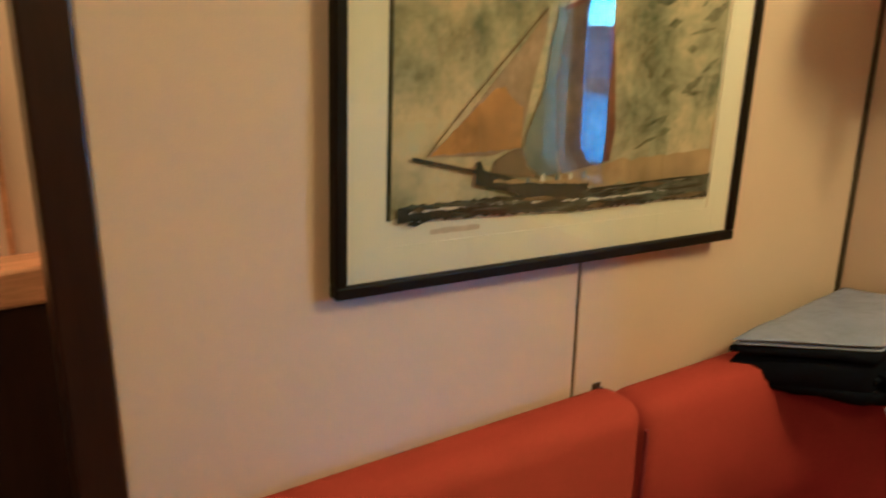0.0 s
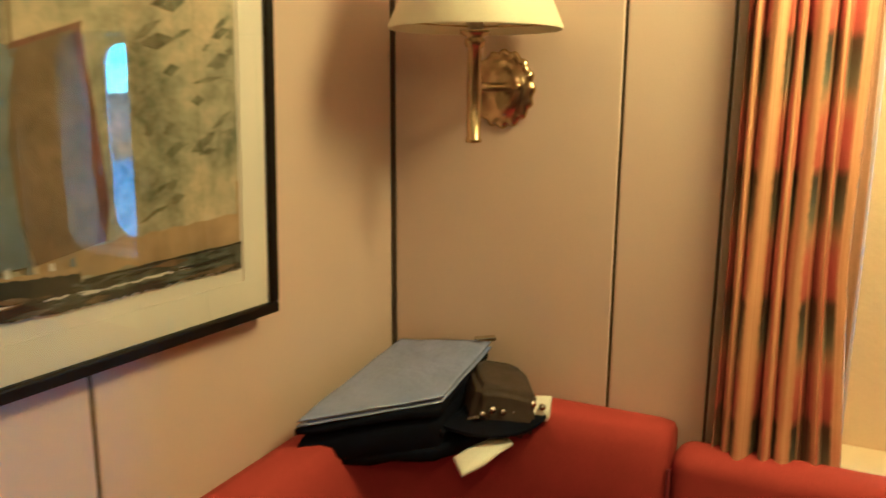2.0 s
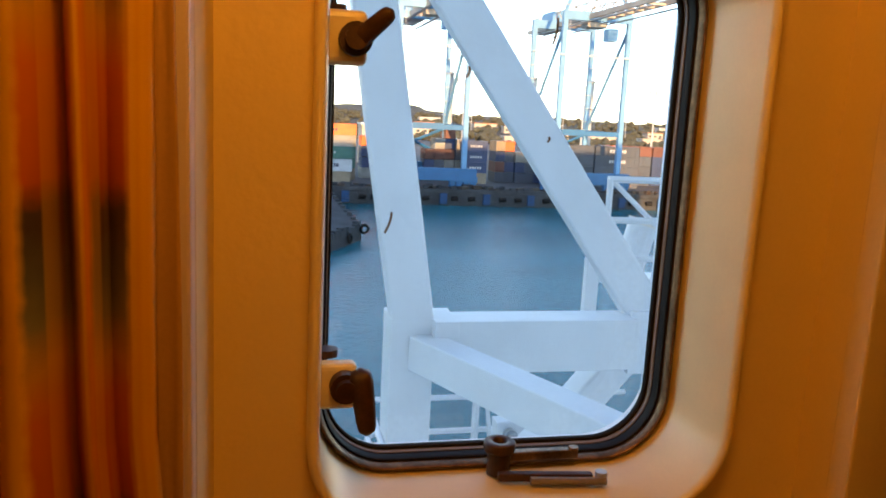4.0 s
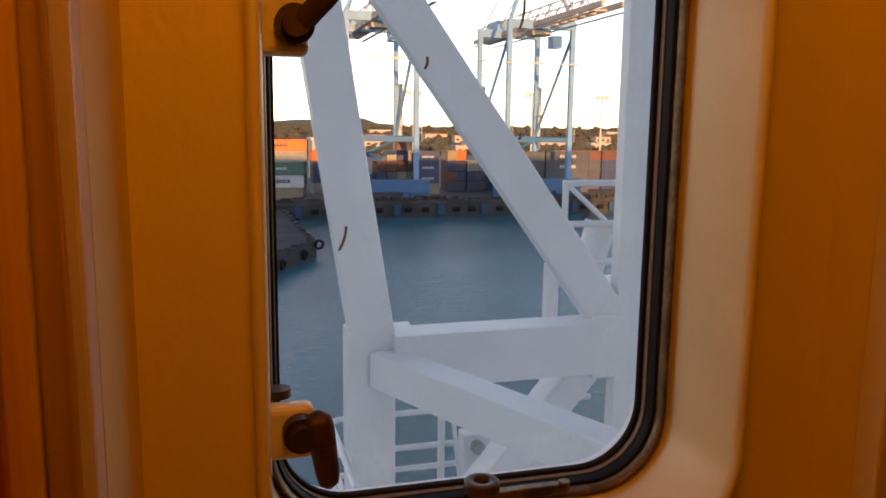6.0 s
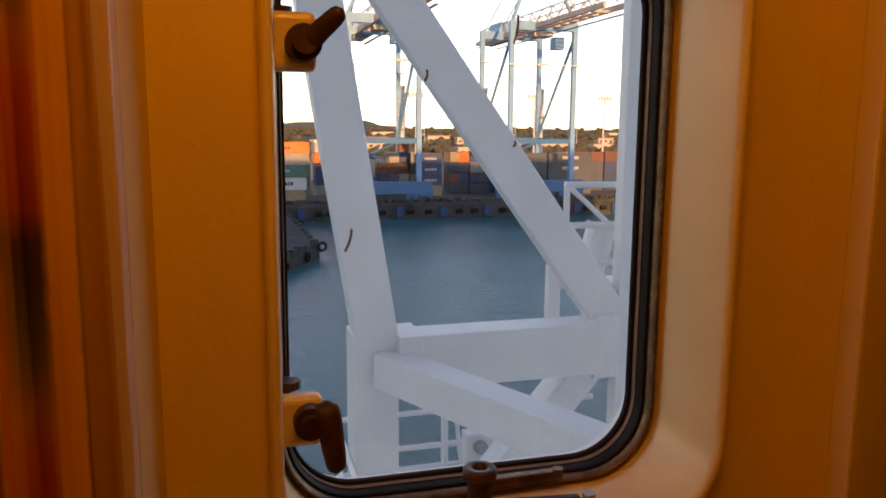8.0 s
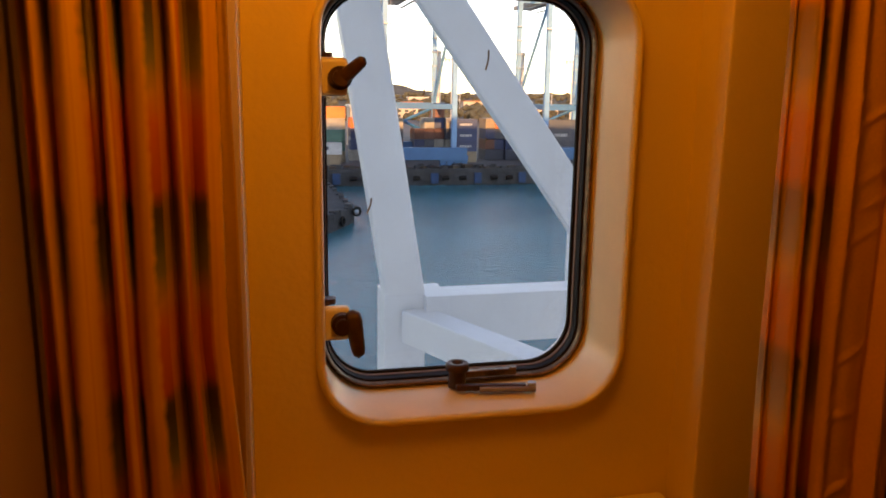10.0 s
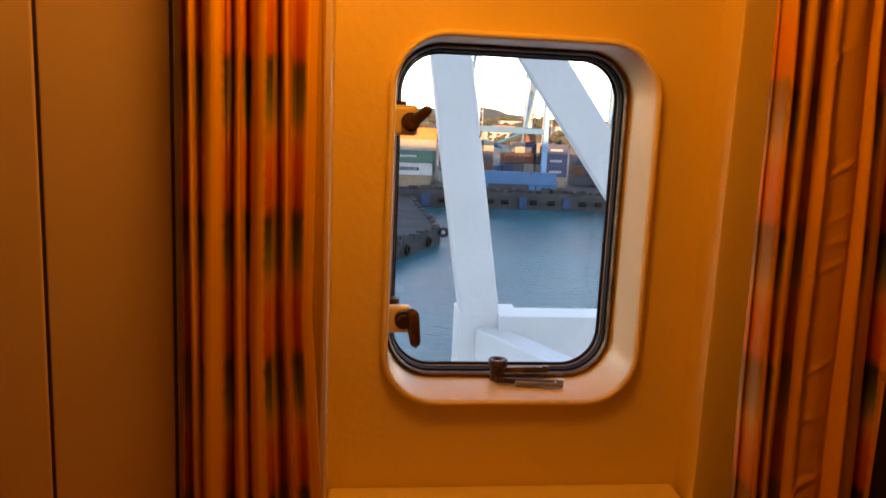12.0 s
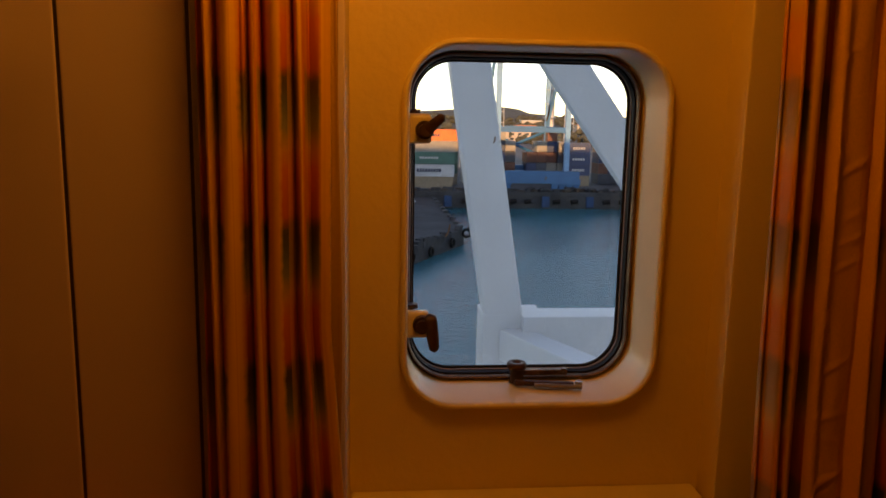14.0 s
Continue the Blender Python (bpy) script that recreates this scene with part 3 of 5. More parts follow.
# ---- curtains ----
def curtain(label, x0, x1, y, z0, z1, seed, pleat, flare, wide):
    """Hanging folded cloth with thickness; flare: the hem's spread; wide: one flat breadth, as (start, end) shares, or None."""
    rnd = random.Random(seed)
    root = thing("curtain", label, "curtain", "curtains at the window", at=((x0 + x1) / 2, y, z0))
    bm = bmesh.new()
    uvl = bm.loops.layers.uv.new("UVMap")
    nu, nv = 180, (420 if wide else 70)
    n_pleats = max(3, round((x1 - x0) / pleat))
    phase = [rnd.uniform(-0.9, 0.9) for _ in range(n_pleats + 2)]
    amp = [rnd.uniform(0.5, 1.2) for _ in range(n_pleats + 2)]
    creases = [(rnd.uniform(0.85, 1.75), rnd.uniform(0.36, 0.60), rnd.choice((0.16, 0.22, 0.10, 0.19, -0.07)), rnd.uniform(0.08, 0.20), rnd.uniform(0.001, 0.0032)) for _ in range(20)]
    verts, us = [], []
    for j in range(nv + 1):
        k = j / nv
        z = z0 + (z1 - z0) * k
        row, urow = [], []
        for i in range(nu + 1):
            s = i / nu
            p = s * n_pleats
            a = int(p)
            f = p - a
            sm = f * f * (3 - 2 * f)
            ph = phase[a] * (1 - sm) + phase[a + 1] * sm
            am = amp[a] * (1 - sm) + amp[a + 1] * sm
            depth = 1.0 * pleat * am * (0.75 + 0.35 * (1 - k)) * (1 if wide else 1 - 0.75 * s ** 4)
            if wide:
                g = max(0.0, 1 - abs((s - (wide[0] + wide[1]) / 2) / ((wide[1] - wide[0]) / 2)) ** 4)
                depth *= 1 - 0.93 * g
            wob = 0.008 * noise.noise((s * 5, k * 2.2, seed)) + 0.003 * noise.noise((s * 16, k * 6, seed + 5))
            yy = y - 0.012 + (0 if wide else 0.030 * s ** 4) + depth * math.sin(2 * math.pi * p + ph + 0.5 * math.sin(k * 3 + a)) + wob
            if wide:
                # slanting creases across the flat breadth, which stands proud of the folds
                yy += g * (-0.012 + 0.006 * noise.noise((s * 6, k * 5, seed + 2)))
                for zc, sc, slope, half, height in creases:
                    near = max(0.0, 1 - abs(s - sc) / half)
                    yy -= g * height * near ** 0.7 * math.exp(-((z - zc - slope * (s - sc)) / 0.0055) ** 2)
            low = max(0.0, 0.30 - k) / 0.30
            crush = noise.noise((s * 14, k * 30, seed + 3)) * 0.006 * low * (1 if s > 0.75 else 0.25)
            xx = x0 + (x1 - x0) * s + flare * s ** 2 * low + 0.006 * math.sin(2 * math.pi * p * 0.5 + k) + 0.4 * depth * math.cos(2 * math.pi * p + ph) * 0.5
            if wide:
                xx -= 0.038 * (k - 0.38)
            v = Vector((xx, min(yy + crush, -0.007), z))
            row.append(bm.verts.new(v))
            urow.append((p + ph / (2 * math.pi)) / 11.0)
        verts.append(row)
        us.append(urow)
    for j in range(nv):
        for i in range(nu):
            f = bm.faces.new((verts[j][i], verts[j][i + 1], verts[j + 1][i + 1], verts[j + 1][i]))
            f.smooth = True
            if wide and wide[0] + 0.01 < i / nu < wide[1] - 0.01:
                f.material_index = 1
            for loop, (jj, ii) in zip(f.loops, ((j, i), (j, i + 1), (j + 1, i + 1), (j + 1, i))):
                loop[uvl].uv = (us[nv // 2][ii], z0 + (z1 - z0) * jj / nv)
    ob = part("cloth", bm, M_CURTAIN, root, smooth=True)
    ob.data.materials.append(M_CURTAINPLAIN)
    sol = ob.modifiers.new("thickness", "SOLIDIFY")
    sol.thickness, sol.offset = 0.0018, 0
    return root


left = curtain("ochre, rust and teal patterned curtain gathered beside the window", 0.629, 0.802, -0.036, 0.872, 1.98, 3, 0.0285, 0.024, None)
bm = bmesh.new()
rows = []
for j in range(31):
    k = j / 30
    z = 0.885 + 1.075 * k
    rows.append([bm.verts.new((0.801 + 0.0034 * i + 0.002 * math.sin(k * 9 + i), -0.011 + 0.003 * math.sin(i * 2.1 + k * 4), z)) for i in range(6)])
for p, q in zip(rows, rows[1:]):
    for i in range(5):
        bm.faces.new((p[i], p[i + 1], q[i + 1], q[i]))
lin = part("lining", bm, M_LINING, left, "pale lining at the curtain's edge", smooth=True)
sm = lin.modifiers.new("thickness", "SOLIDIFY")
sm.thickness = 0.001
curtain("ochre, rust and teal patterned curtain with a creased flat breadth", 1.438, 1.648, -0.040, 0.66, 1.98, 11, 0.030, 0.0, (0.33, 0.70))

rail = thing("curtain_rail", "white metal curtain rail above the window", "curtain rail", at=(1.15, -0.03, 2.0))
part("track", box_bm(0.58, 1.95, -0.048, -0.012, 1.985, 2.005, bevel=0.004), M_CREAMPAINT, rail)
for x in (0.62, 1.14, 1.9):
    part("bracket", box_bm(x - 0.012, x + 0.012, -0.040, 0.000 if x != 1.14 else 0.001, 2.006, H, bevel=0.002), M_CREAMPAINT, rail)

# ---- ceiling light ----
def ceiling_light(x, y):
    cl = thing("ceiling_light", "round flush ceiling light with a glowing warm dome", "ceiling light", "ceiling lights", at=(x, y, H))
    part("housing", lathe_bm([(0.0, 0.0), (0.15, 0.0), (0.15, -0.018), (0.13, -0.022), (0.0, -0.022)], (x, y, H - 0.001), 32), M_CREAMPAINT, cl)
    part("diffuser", lathe_bm([(0.125, -0.0225), (0.12, -0.03), (0.09, -0.036), (0.0, -0.040)], (x, y, H - 0.001), 32), M_GLOW, cl, "glowing dome", smooth=True)


ceiling_light(0.96, -0.31)
ceiling_light(-0.20, -1.75)
ceiling_light(1.00, -1.75)

# ---- wall lamp ----
LX, LY = 0.233, -0.145
wl = thing("wall_lamp", "unlit brass wall lamp with a cream conical shade", "wall lamp", at=(LX, 0, 1.475))
# scalloped plate on the wall
bm = bmesh.new()
prof = ((0.068, -0.001), (0.068, -0.006), (0.059, -0.0105), (0.050, -0.0085), (0.046, -0.013), (0.030, -0.016), (0.004, -0.017))
rings = []
for r, y in prof:
    rings.append([bm.verts.new((LX - 0.004 + 0.86 * r * (1 + (0.035 * math.cos(16 * a) if r > 0.055 else 0)) * math.cos(a), y, 1.475 + r * (1 + (0.035 * math.cos(16 * a) if r > 0.055 else 0)) * math.sin(a)))
                  for a in (2 * math.pi * i / 96 for i in range(96))])
for p, q in zip(rings, rings[1:]):
    for i in range(96):
        bm.faces.new((p[i], p[(i + 1) % 96], q[(i + 1) % 96], q[i]))
bm.faces.new(rings[-1])
part("wall_plate", bm, M_BRASS, wl, "scalloped brass wall plate", smooth=True)
bm = bmesh.new()
add_tube(bm, (LX, -0.016, 1.478), (LX, LY, 1.478), 0.008, 16)
add_tube(bm, (LX, -0.016, 1.478), (LX, -0.026, 1.478), 0.014, 16)
part("arm", bm, M_BRASS, wl)
part("stem", lathe_bm([(0.0, 0), (0.0125, 0.0), (0.0135, 0.002), (0.0135, 0.006), (0.0118, 0.008), (0.0115, 0.150), (0.014, 0.152), (0.017, 0.158), (0.017, 0.164), (0.013, 0.168), (0.024, 0.173), (0.025, 0.178), (0.0, 0.180)],
                     (LX, LY, 1.388), 28), M_BRASS, wl, "polished brass stem", smooth=True)
part("screw", tube_bm((LX + 0.028, -0.014, 1.478), (LX + 0.028, -0.027, 1.478), 0.0055, 12), M_BRASS, wl)
sh = part("shade", lathe_bm([(0.140, 0.0), (0.1405, 0.004), (0.072, 0.158), (0.0705, 0.158), (0.1385, 0.003), (0.1375, 0.0), (0.140, 0.0)], (LX, LY, 1.568), 64), M_SHADE, wl, "cream fabric lampshade", smooth=True)
bm = bmesh.new()
for i in range(3):
    a = 2 * math.pi * i / 3
    add_tube(bm, (LX, LY, 1.572), (LX + 0.137 * math.cos(a), LY + 0.137 * math.sin(a), 1.572), 0.0015, 6)
part("spider", bm, M_BRASS, sh)
part("bulb", lathe_bm([(0.0, 0), (0.014, 0.0), (0.014, 0.02), (0.028, 0.045), (0.03, 0.06), (0.022, 0.08), (0.0, 0.088)], (LX, LY, 1.570), 20), M_PAPER, wl, "unlit white bulb", smooth=True)


# ---- picture ----
def picture():
    y0, y1, z0, z1 = -1.150, -0.397, 1.156, 1.774
    root = thing("framed_picture", "dark-framed watercolour of a sailing barge under glass", "picture", at=(0.0, -0.774, z0))
    tilt = Matrix.Translation((0, -0.774, z0)) @ Matrix.Rotation(radians(-1.55), 4, "X") @ Matrix.Translation((0, 0.774, -z0))

    swing = Matrix.Translation((0.001, y0, 0)) @ Matrix.Rotation(radians(-1.4), 4, "Z") @ Matrix.Diagonal((1, 0.966, 1, 1)) @ Matrix.Translation((0, -y0, 0))

    def add(name, bm, m, label="", parent=root):
        bmesh.ops.transform(bm, matrix=swing @ tilt, verts=bm.verts)
        return part(name, bm, m, parent, label)

    w = 0.0165
    for a in ((y0, y1, z0, z0 + w), (y0, y1, z1 - w, z1), (y0, y0 + w, z0 + w, z1 - w), (y1 - w, y1, z0 + w, z1 - w)):
        add("frame_side", box_bm(0.001, 0.0225, *a, bevel=0.003), M_FRAME, "dark wooden frame moulding")
    add("backing", box_bm(0.002, 0.007, y0 + 0.01, y1 - 0.01, z0 + 0.01, z1 - 0.01), M_SEAM)
    # mount board with a bevelled window
    ay0, ay1, az0, az1 = -1.073, -0.470, 1.236, 1.70
    bm = bmesh.new()
    o = [(y0 + w - 0.004, z0 + w - 0.004), (y1 - w + 0.004, z0 + w - 0.004), (y1 - w + 0.004, z1 - w + 0.004), (y0 + w - 0.004, z1 - w + 0.004)]
    i1 = [(ay0 - 0.004, az0 - 0.022), (ay1 + 0.004, az0 - 0.022), (ay1 + 0.004, az1 + 0.004), (ay0 - 0.004, az1 + 0.004)]
    loops = [[bm.verts.new((x, y, z)) for y, z in pts] for x, pts in ((0.0135, o), (0.0135, i1), (0.0115, [(p[0] * 1, p[1]) for p in i1]))]
    for p, q in zip(loops, loops[1:]):
        for i in range(4):
            bm.faces.new((p[i], p[(i + 1) % 4], q[(i + 1) % 4], q[i]))
    mb = add("mount_board", bm, M_MAT, "ivory mount board")
    add("paper", box_bm(0.0075, 0.0112, ay0 - 0.02, ay1 + 0.02, az0 - 0.035, az1 + 0.02), M_MAT, "ivory paper")
    X = 0.0114
    art = add("painted_sky", flat_shape(ragged(ay0, ay1, lambda k: az0 + 0.012, lambda k: az1, 40, 1, 0.003), X), M_WASH, "ochre and grey green painted sky")
    X += 0.0005

    def paint(name, pts, m, dx=0.0, label=""):
        add(name, flat_shape(pts, X + dx), m, label)

    paint("painted_glow", ragged(-0.79, -0.476, lambda k: 1.268, lambda k: 1.300 + 0.01 * k, 16, 8, 0.004), M_SEPIA)
    # ragged dark borders of the print
    paint("border", ragged(ay0 - 0.004, ay0 + 0.003, lambda k: az0 + 0.01, lambda k: az1, 2, 2, 0.001), M_INK, 0.0006)
    paint("border", ragged(ay1 - 0.006, ay1 - 0.0015, lambda k: az0 + 0.008, lambda k: az0 + 0.12, 2, 3, 0.001), M_SEPIA, 0.0006)
    # sails
    paint("painted_foresail", [(-1.019, 1.324), (-0.974, 1.356), (-0.925, 1.410), (-0.874, 1.463), (-0.835, 1.508), (-0.837, 1.474), (-0.855, 1.412), (-0.864, 1.363), (-0.872, 1.332), (-0.918, 1.321)], M_SAILPALE, 0.0010, "ochre brown painted foresail")
    paint("painted_foresail_foot", ragged(-1.012, -0.868, lambda k: 1.325 + 0.004 * k, lambda k: 1.327 + (0.082 * min(1, k / 0.68) if k < 0.8 else 0.075 - 0.1 * (k - 0.8)), 22, 14, 0.0015), M_SAIL, 0.0014, "orange brown wash on the foresail")
    paint("painted_luff", ragged(-1.019, -0.836, lambda k: 1.3235 + 0.184 * k ** 0.96, lambda k: 1.3255 + 0.186 * k ** 0.96, 20, 15, 0.0007), M_SAILBROWN, 0.0018)
    paint("painted_staysail", [(-0.911, 1.314), (-0.888, 1.326), (-0.866, 1.330), (-0.855, 1.303), (-0.831, 1.286), (-0.918, 1.298)], M_SAILBROWN, 0.0022, "dark brown painted staysail")
    paint("painted_mizzen", [(-0.808, 1.510), (-0.721, 1.542), (-0.712, 1.448), (-0.699, 1.346), (-0.706, 1.304), (-0.742, 1.298), (-0.795, 1.290), (-0.809, 1.338), (-0.816, 1.411), (-0.811, 1.475)], M_SAILBROWN, 0.0026, "brown painted mainsail")
    paint("painted_mainsail", [(-0.817, 1.513), (-0.826, 1.474), (-0.832, 1.412), (-0.846, 1.380), (-0.860, 1.349), (-0.866, 1.324), (-0.855, 1.305), (-0.834, 1.290), (-0.800, 1.290), (-0.809, 1.338), (-0.816, 1.411), (-0.809, 1.475), (-0.800, 1.510)], M_SAILBLUE, 0.0030, "grey blue painted topsail")
    paint("painted_gaff", [(-0.808, 1.507), (-0.720, 1.538), (-0.719, 1.544), (-0.809, 1.513)], M_SAILRED, 0.0034)
    paint("painted_leech", [(-0.722, 1.541), (-0.709, 1.448), (-0.696, 1.346), (-0.703, 1.304), (-0.716, 1.303), (-0.711, 1.346), (-0.722, 1.448), (-0.731, 1.538)], M_SAILRED, 0.0036)
    paint("painted_mast", [(-0.8065, 1.50), (-0.8035, 1.50), (-0.8045, 1.66), (-0.8065, 1.66)], M_SAILBROWN, 0.0042)
    paint("painted_bowsprit", [(-1.041, 1.3205), (-1.041, 1.3255), (-0.943, 1.304), (-0.943, 1.299)], M_INK, 0.0042)
    # hull with bulwark and small deck figures of gear
    paint("painted_hull", ragged(-0.944, -0.742, lambda k: 1.286 - 0.018 * min(1, 2.5 * k) - 0.008 * k, lambda k: 1.306 - 0.020 * min(1, 2 * k) - 0.010 * k + (0.010 if k < 0.05 else 0), 30, 4, 0.0016), M_INK, 0.0048, "dark painted hull")
    paint("painted_rail", ragged(-0.915, -0.745, lambda k: 1.286 - 0.012 * k, lambda k: 1.290 - 0.010 * k, 20, 12, 0.0016), M_SEPIA, 0.0054)
    for k in range(5):
        y = -0.86 + 0.026 * k
        paint("painted_gear", [(y, 1.283), (y + 0.008, 1.282), (y + 0.006, 1.290 + 0.004 * (k % 3)), (y + 0.001, 1.291)], M_MAT if k % 2 else M_SAILBLUE, 0.0060)
    # sea: broken strokes laid over one another
    paint("painted_sea", ragged(-1.062, -0.474, lambda k: 1.243 - 0.010 * k + 0.002 * math.sin(9 * k), lambda k: 1.262 - 0.004 * k + 0.005 * math.sin(4 * k + 0.4), 90, 5, 0.0018), M_INK, 0.0042, "dark painted waves")
    paint("painted_sea", ragged(-0.74, -0.474, lambda k: 1.246, lambda k: 1.264 + 0.006 * k, 40, 16, 0.0022), M_SEAGREY, 0.0044, "grey green painted waves")
    paint("painted_crest", ragged(-1.045, -0.56, lambda k: 1.2545 - 0.004 * k + 0.003 * math.sin(7 * k), lambda k: 1.2575 - 0.004 * k + 0.003 * math.sin(7 * k), 60, 17, 0.0016), M_MAT, 0.0050, "pale wave crest")
    rs = random.Random(77)
    for k in range(46):
        y = rs.uniform(-1.06, -0.52)
        z = 1.238 + rs.uniform(0, 0.026)
        w2 = rs.uniform(0.02, 0.08)
        t = rs.uniform(0.0012, 0.0045)
        sl = rs.uniform(-0.05, 0.08)
        m2 = rs.choice((M_INK, M_INK, M_SEAGREY, M_SEAGREY, M_SAILBROWN))
        paint("brush_stroke", [(y, z), (y + 0.5 * w2, z - t + 0.5 * sl * w2), (min(y + w2, -0.475), z + sl * w2), (y + 0.5 * w2, z + t + 0.5 * sl * w2)], m2, 0.0056 + 0.00003 * k)
    paint("painted_horizon", ragged(-0.74, -0.474, lambda k: 1.2635 + 0.006 * k, lambda k: 1.2665 + 0.006 * k, 12, 6, 0.0008), M_INK, 0.0050)
    # dark cloud strokes on the print's right
    for k in range(60):
        y = rs.uniform(-0.66, -0.485)
        z = 1.31 + rs.uniform(0, 0.30) * rs.uniform(0.4, 1.0) + 0.5 * (y + 0.66)
        w2 = rs.uniform(0.015, 0.06)
        t = rs.uniform(0.003, 0.010)
        sl = rs.uniform(0.1, 0.7)
        paint("cloud_stroke", [(y, z), (y + 0.5 * w2, z - t + 0.5 * sl * w2), (min(y + w2, -0.478), z + sl * w2), (y + 0.5 * w2, z + t + 0.5 * sl * w2)], rs.choice((M_CLOUD, M_CLOUD, M_WASH)), 0.0004 + 0.00002 * k)
    paint("caption_bar", ragged(-1.01, -0.93, lambda k: 1.224, lambda k: 1.231, 14, 9, 0.0012), M_SAND, 0.0)
    bm = bmesh.new()
    f = bm.faces.new([bm.verts.new((0.0205, y, z)) for y, z in ((y0 + 0.02, z0 + 0.02), (y1 - 0.02, z0 + 0.02), (y1 - 0.02, z1 - 0.02), (y0 + 0.02, z1 - 0.02))])
    f.normal_update()
    if f.normal.x < 0:
        f.normal_flip()
    g = add("picture_glass", bm, M_PICGLASS, "reflecting picture glass")
    g.visible_shadow = False


picture()


# ---- corner sofa ----
def cushion_bm(x0, x1, y0, y1, z0, z1, r):
    bm = box_bm(x0, x1, y0, y1, z0, z1, bevel=r, seg=6)
    return bm


sofa = thing("corner_sofa", "orange red upholstered corner sofa along two walls", "sofa", at=(0.4, -0.4, 0))
T = 0.105
part("back_cushion", cushion_bm(0.004, T, -1.395, -0.6635, 0.40, 0.940, 0.040), M_VINYL, sofa, smooth=True)


def corner_back(z0, z1):
    """The back of the corner unit: an L with a rounded inner corner and a soft top edge."""
    bm = bmesh.new()
    path = []
    R = 0.20
    path += [((0.004, y), (1, 0)) for y in (-0.6605, -0.655, -0.63, -0.5, -0.40)]
    for i in range(13):
        a = radians(180 - 90 * i / 12)
        path.append(((None, a), None))
    path += [((x, -0.004), (0, -1)) for x in (0.42, 0.48, 0.545, 0.566, 0.5715)]
    rows = []
    prof = [(0.0, z0), (1.0, z0), (1.0, z1 - 0.10), (0.99, z1 - 0.06), (0.95, z1 - 0.03), (0.86, z1 - 0.008), (0.72, z1), (0.3, z1), (0.1, z1 - 0.006), (0.0, z1 - 0.02)]
    n = len(path)
    for idx, (p, d) in enumerate(path):
        end = 0.75 if idx in (0, n - 1) else 0.93 if idx in (1, n - 2) else 1.0
        dip = 0.0
        if d is None:
            a = p[1]
            c = Vector((T + R, -T - R))
            inner = c + R * Vector((math.cos(a), math.sin(a)))
            ca, sa = math.cos(a), math.sin(a)
            outer = Vector((0.004, inner.y)) if -ca > sa else Vector((inner.x, -0.004))
            if abs(-ca - sa) < 0.2:
                outer = Vector((0.004, -0.004))
            i = idx - 5
            dip = 0.060 * math.sin(math.pi * i / 12) ** 1.5
        else:
            outer = Vector(p)
            inner = outer + Vector(d) * (T - 0.004)
        row = []
        for f, z in prof:
            q = outer + (inner - outer) * (f * end if f > 0.5 else f)
            zz = z - dip * max(0, (z - z0) / (z1 - z0)) - (1 - end) * 0.06 * max(0, (z - z0) / (z1 - z0))
            row.append(bm.verts.new((q.x, q.y, zz)))
        rows.append(row)
    m = len(prof)
    for p, q in zip(rows, rows[1:]):
        for i in range(m):
            j = (i + 1) % m
            bm.faces.new((p[i], p[j], q[j], q[i]))
    bm.faces.new(rows[0])
    bm.faces.new(rows[-1][::-1])
    return bm


part("corner_back", corner_back(0.40, 0.920), M_VINYL, sofa, smooth=True)
part("back_cushion", cushion_bm(0.5745, 1.40, -T, -0.016, 0.40, 0.895, 0.035), M_VINYL, sofa, smooth=True)
part("piping", tube_bm((T - 0.006, -0.662, 0.45), (T - 0.006, -0.662, 0.885), 0.004, 8), M_PIPING, sofa)
part("piping", tube_bm((0.573, -T + 0.006, 0.45), (0.573, -T + 0.006, 0.86), 0.004, 8), M_PIPING, sofa)
part("seat_cushion", cushion_bm(0.14, 0.68, -1.395, -0.69, 0.30, 0.44, 0.04), M_VINYL, sofa, smooth=True)
part("seat_cushion", cushion_bm(0.14, 0.68, -0.685, -0.14, 0.30, 0.44, 0.04), M_VINYL, sofa, smooth=True)
part("seat_cushion", cushion_bm(0.685, 1.40, -0.68, -0.14, 0.30, 0.44, 0.04), M_VINYL, sofa, smooth=True)
bm = bmesh.new()
add_box(bm, 0.01, 0.64, -1.39, -0.65, 0.0, 0.30, 0.004)
add_box(bm, 0.01, 1.40, -0.645, -0.012, 0.0, 0.30, 0.004)
part("plinth", bm, M_DARKWOOD, sofa, "dark wooden plinth")

kn = thing("wall_hook", "small dark metal hook on the panel joint", "hook", at=(0, -0.672, 0.915))
bm = bmesh.new()
add_box(bm, 0.0, 0.004, -0.688, -0.672, 0.910, 0.930, 0.001)
add_tube(bm, (0.004, -0.680, 0.920), (0.016, -0.680, 0.924), 0.004, 10)
part("hook_body", bm, M_DARKBRONZE, kn)


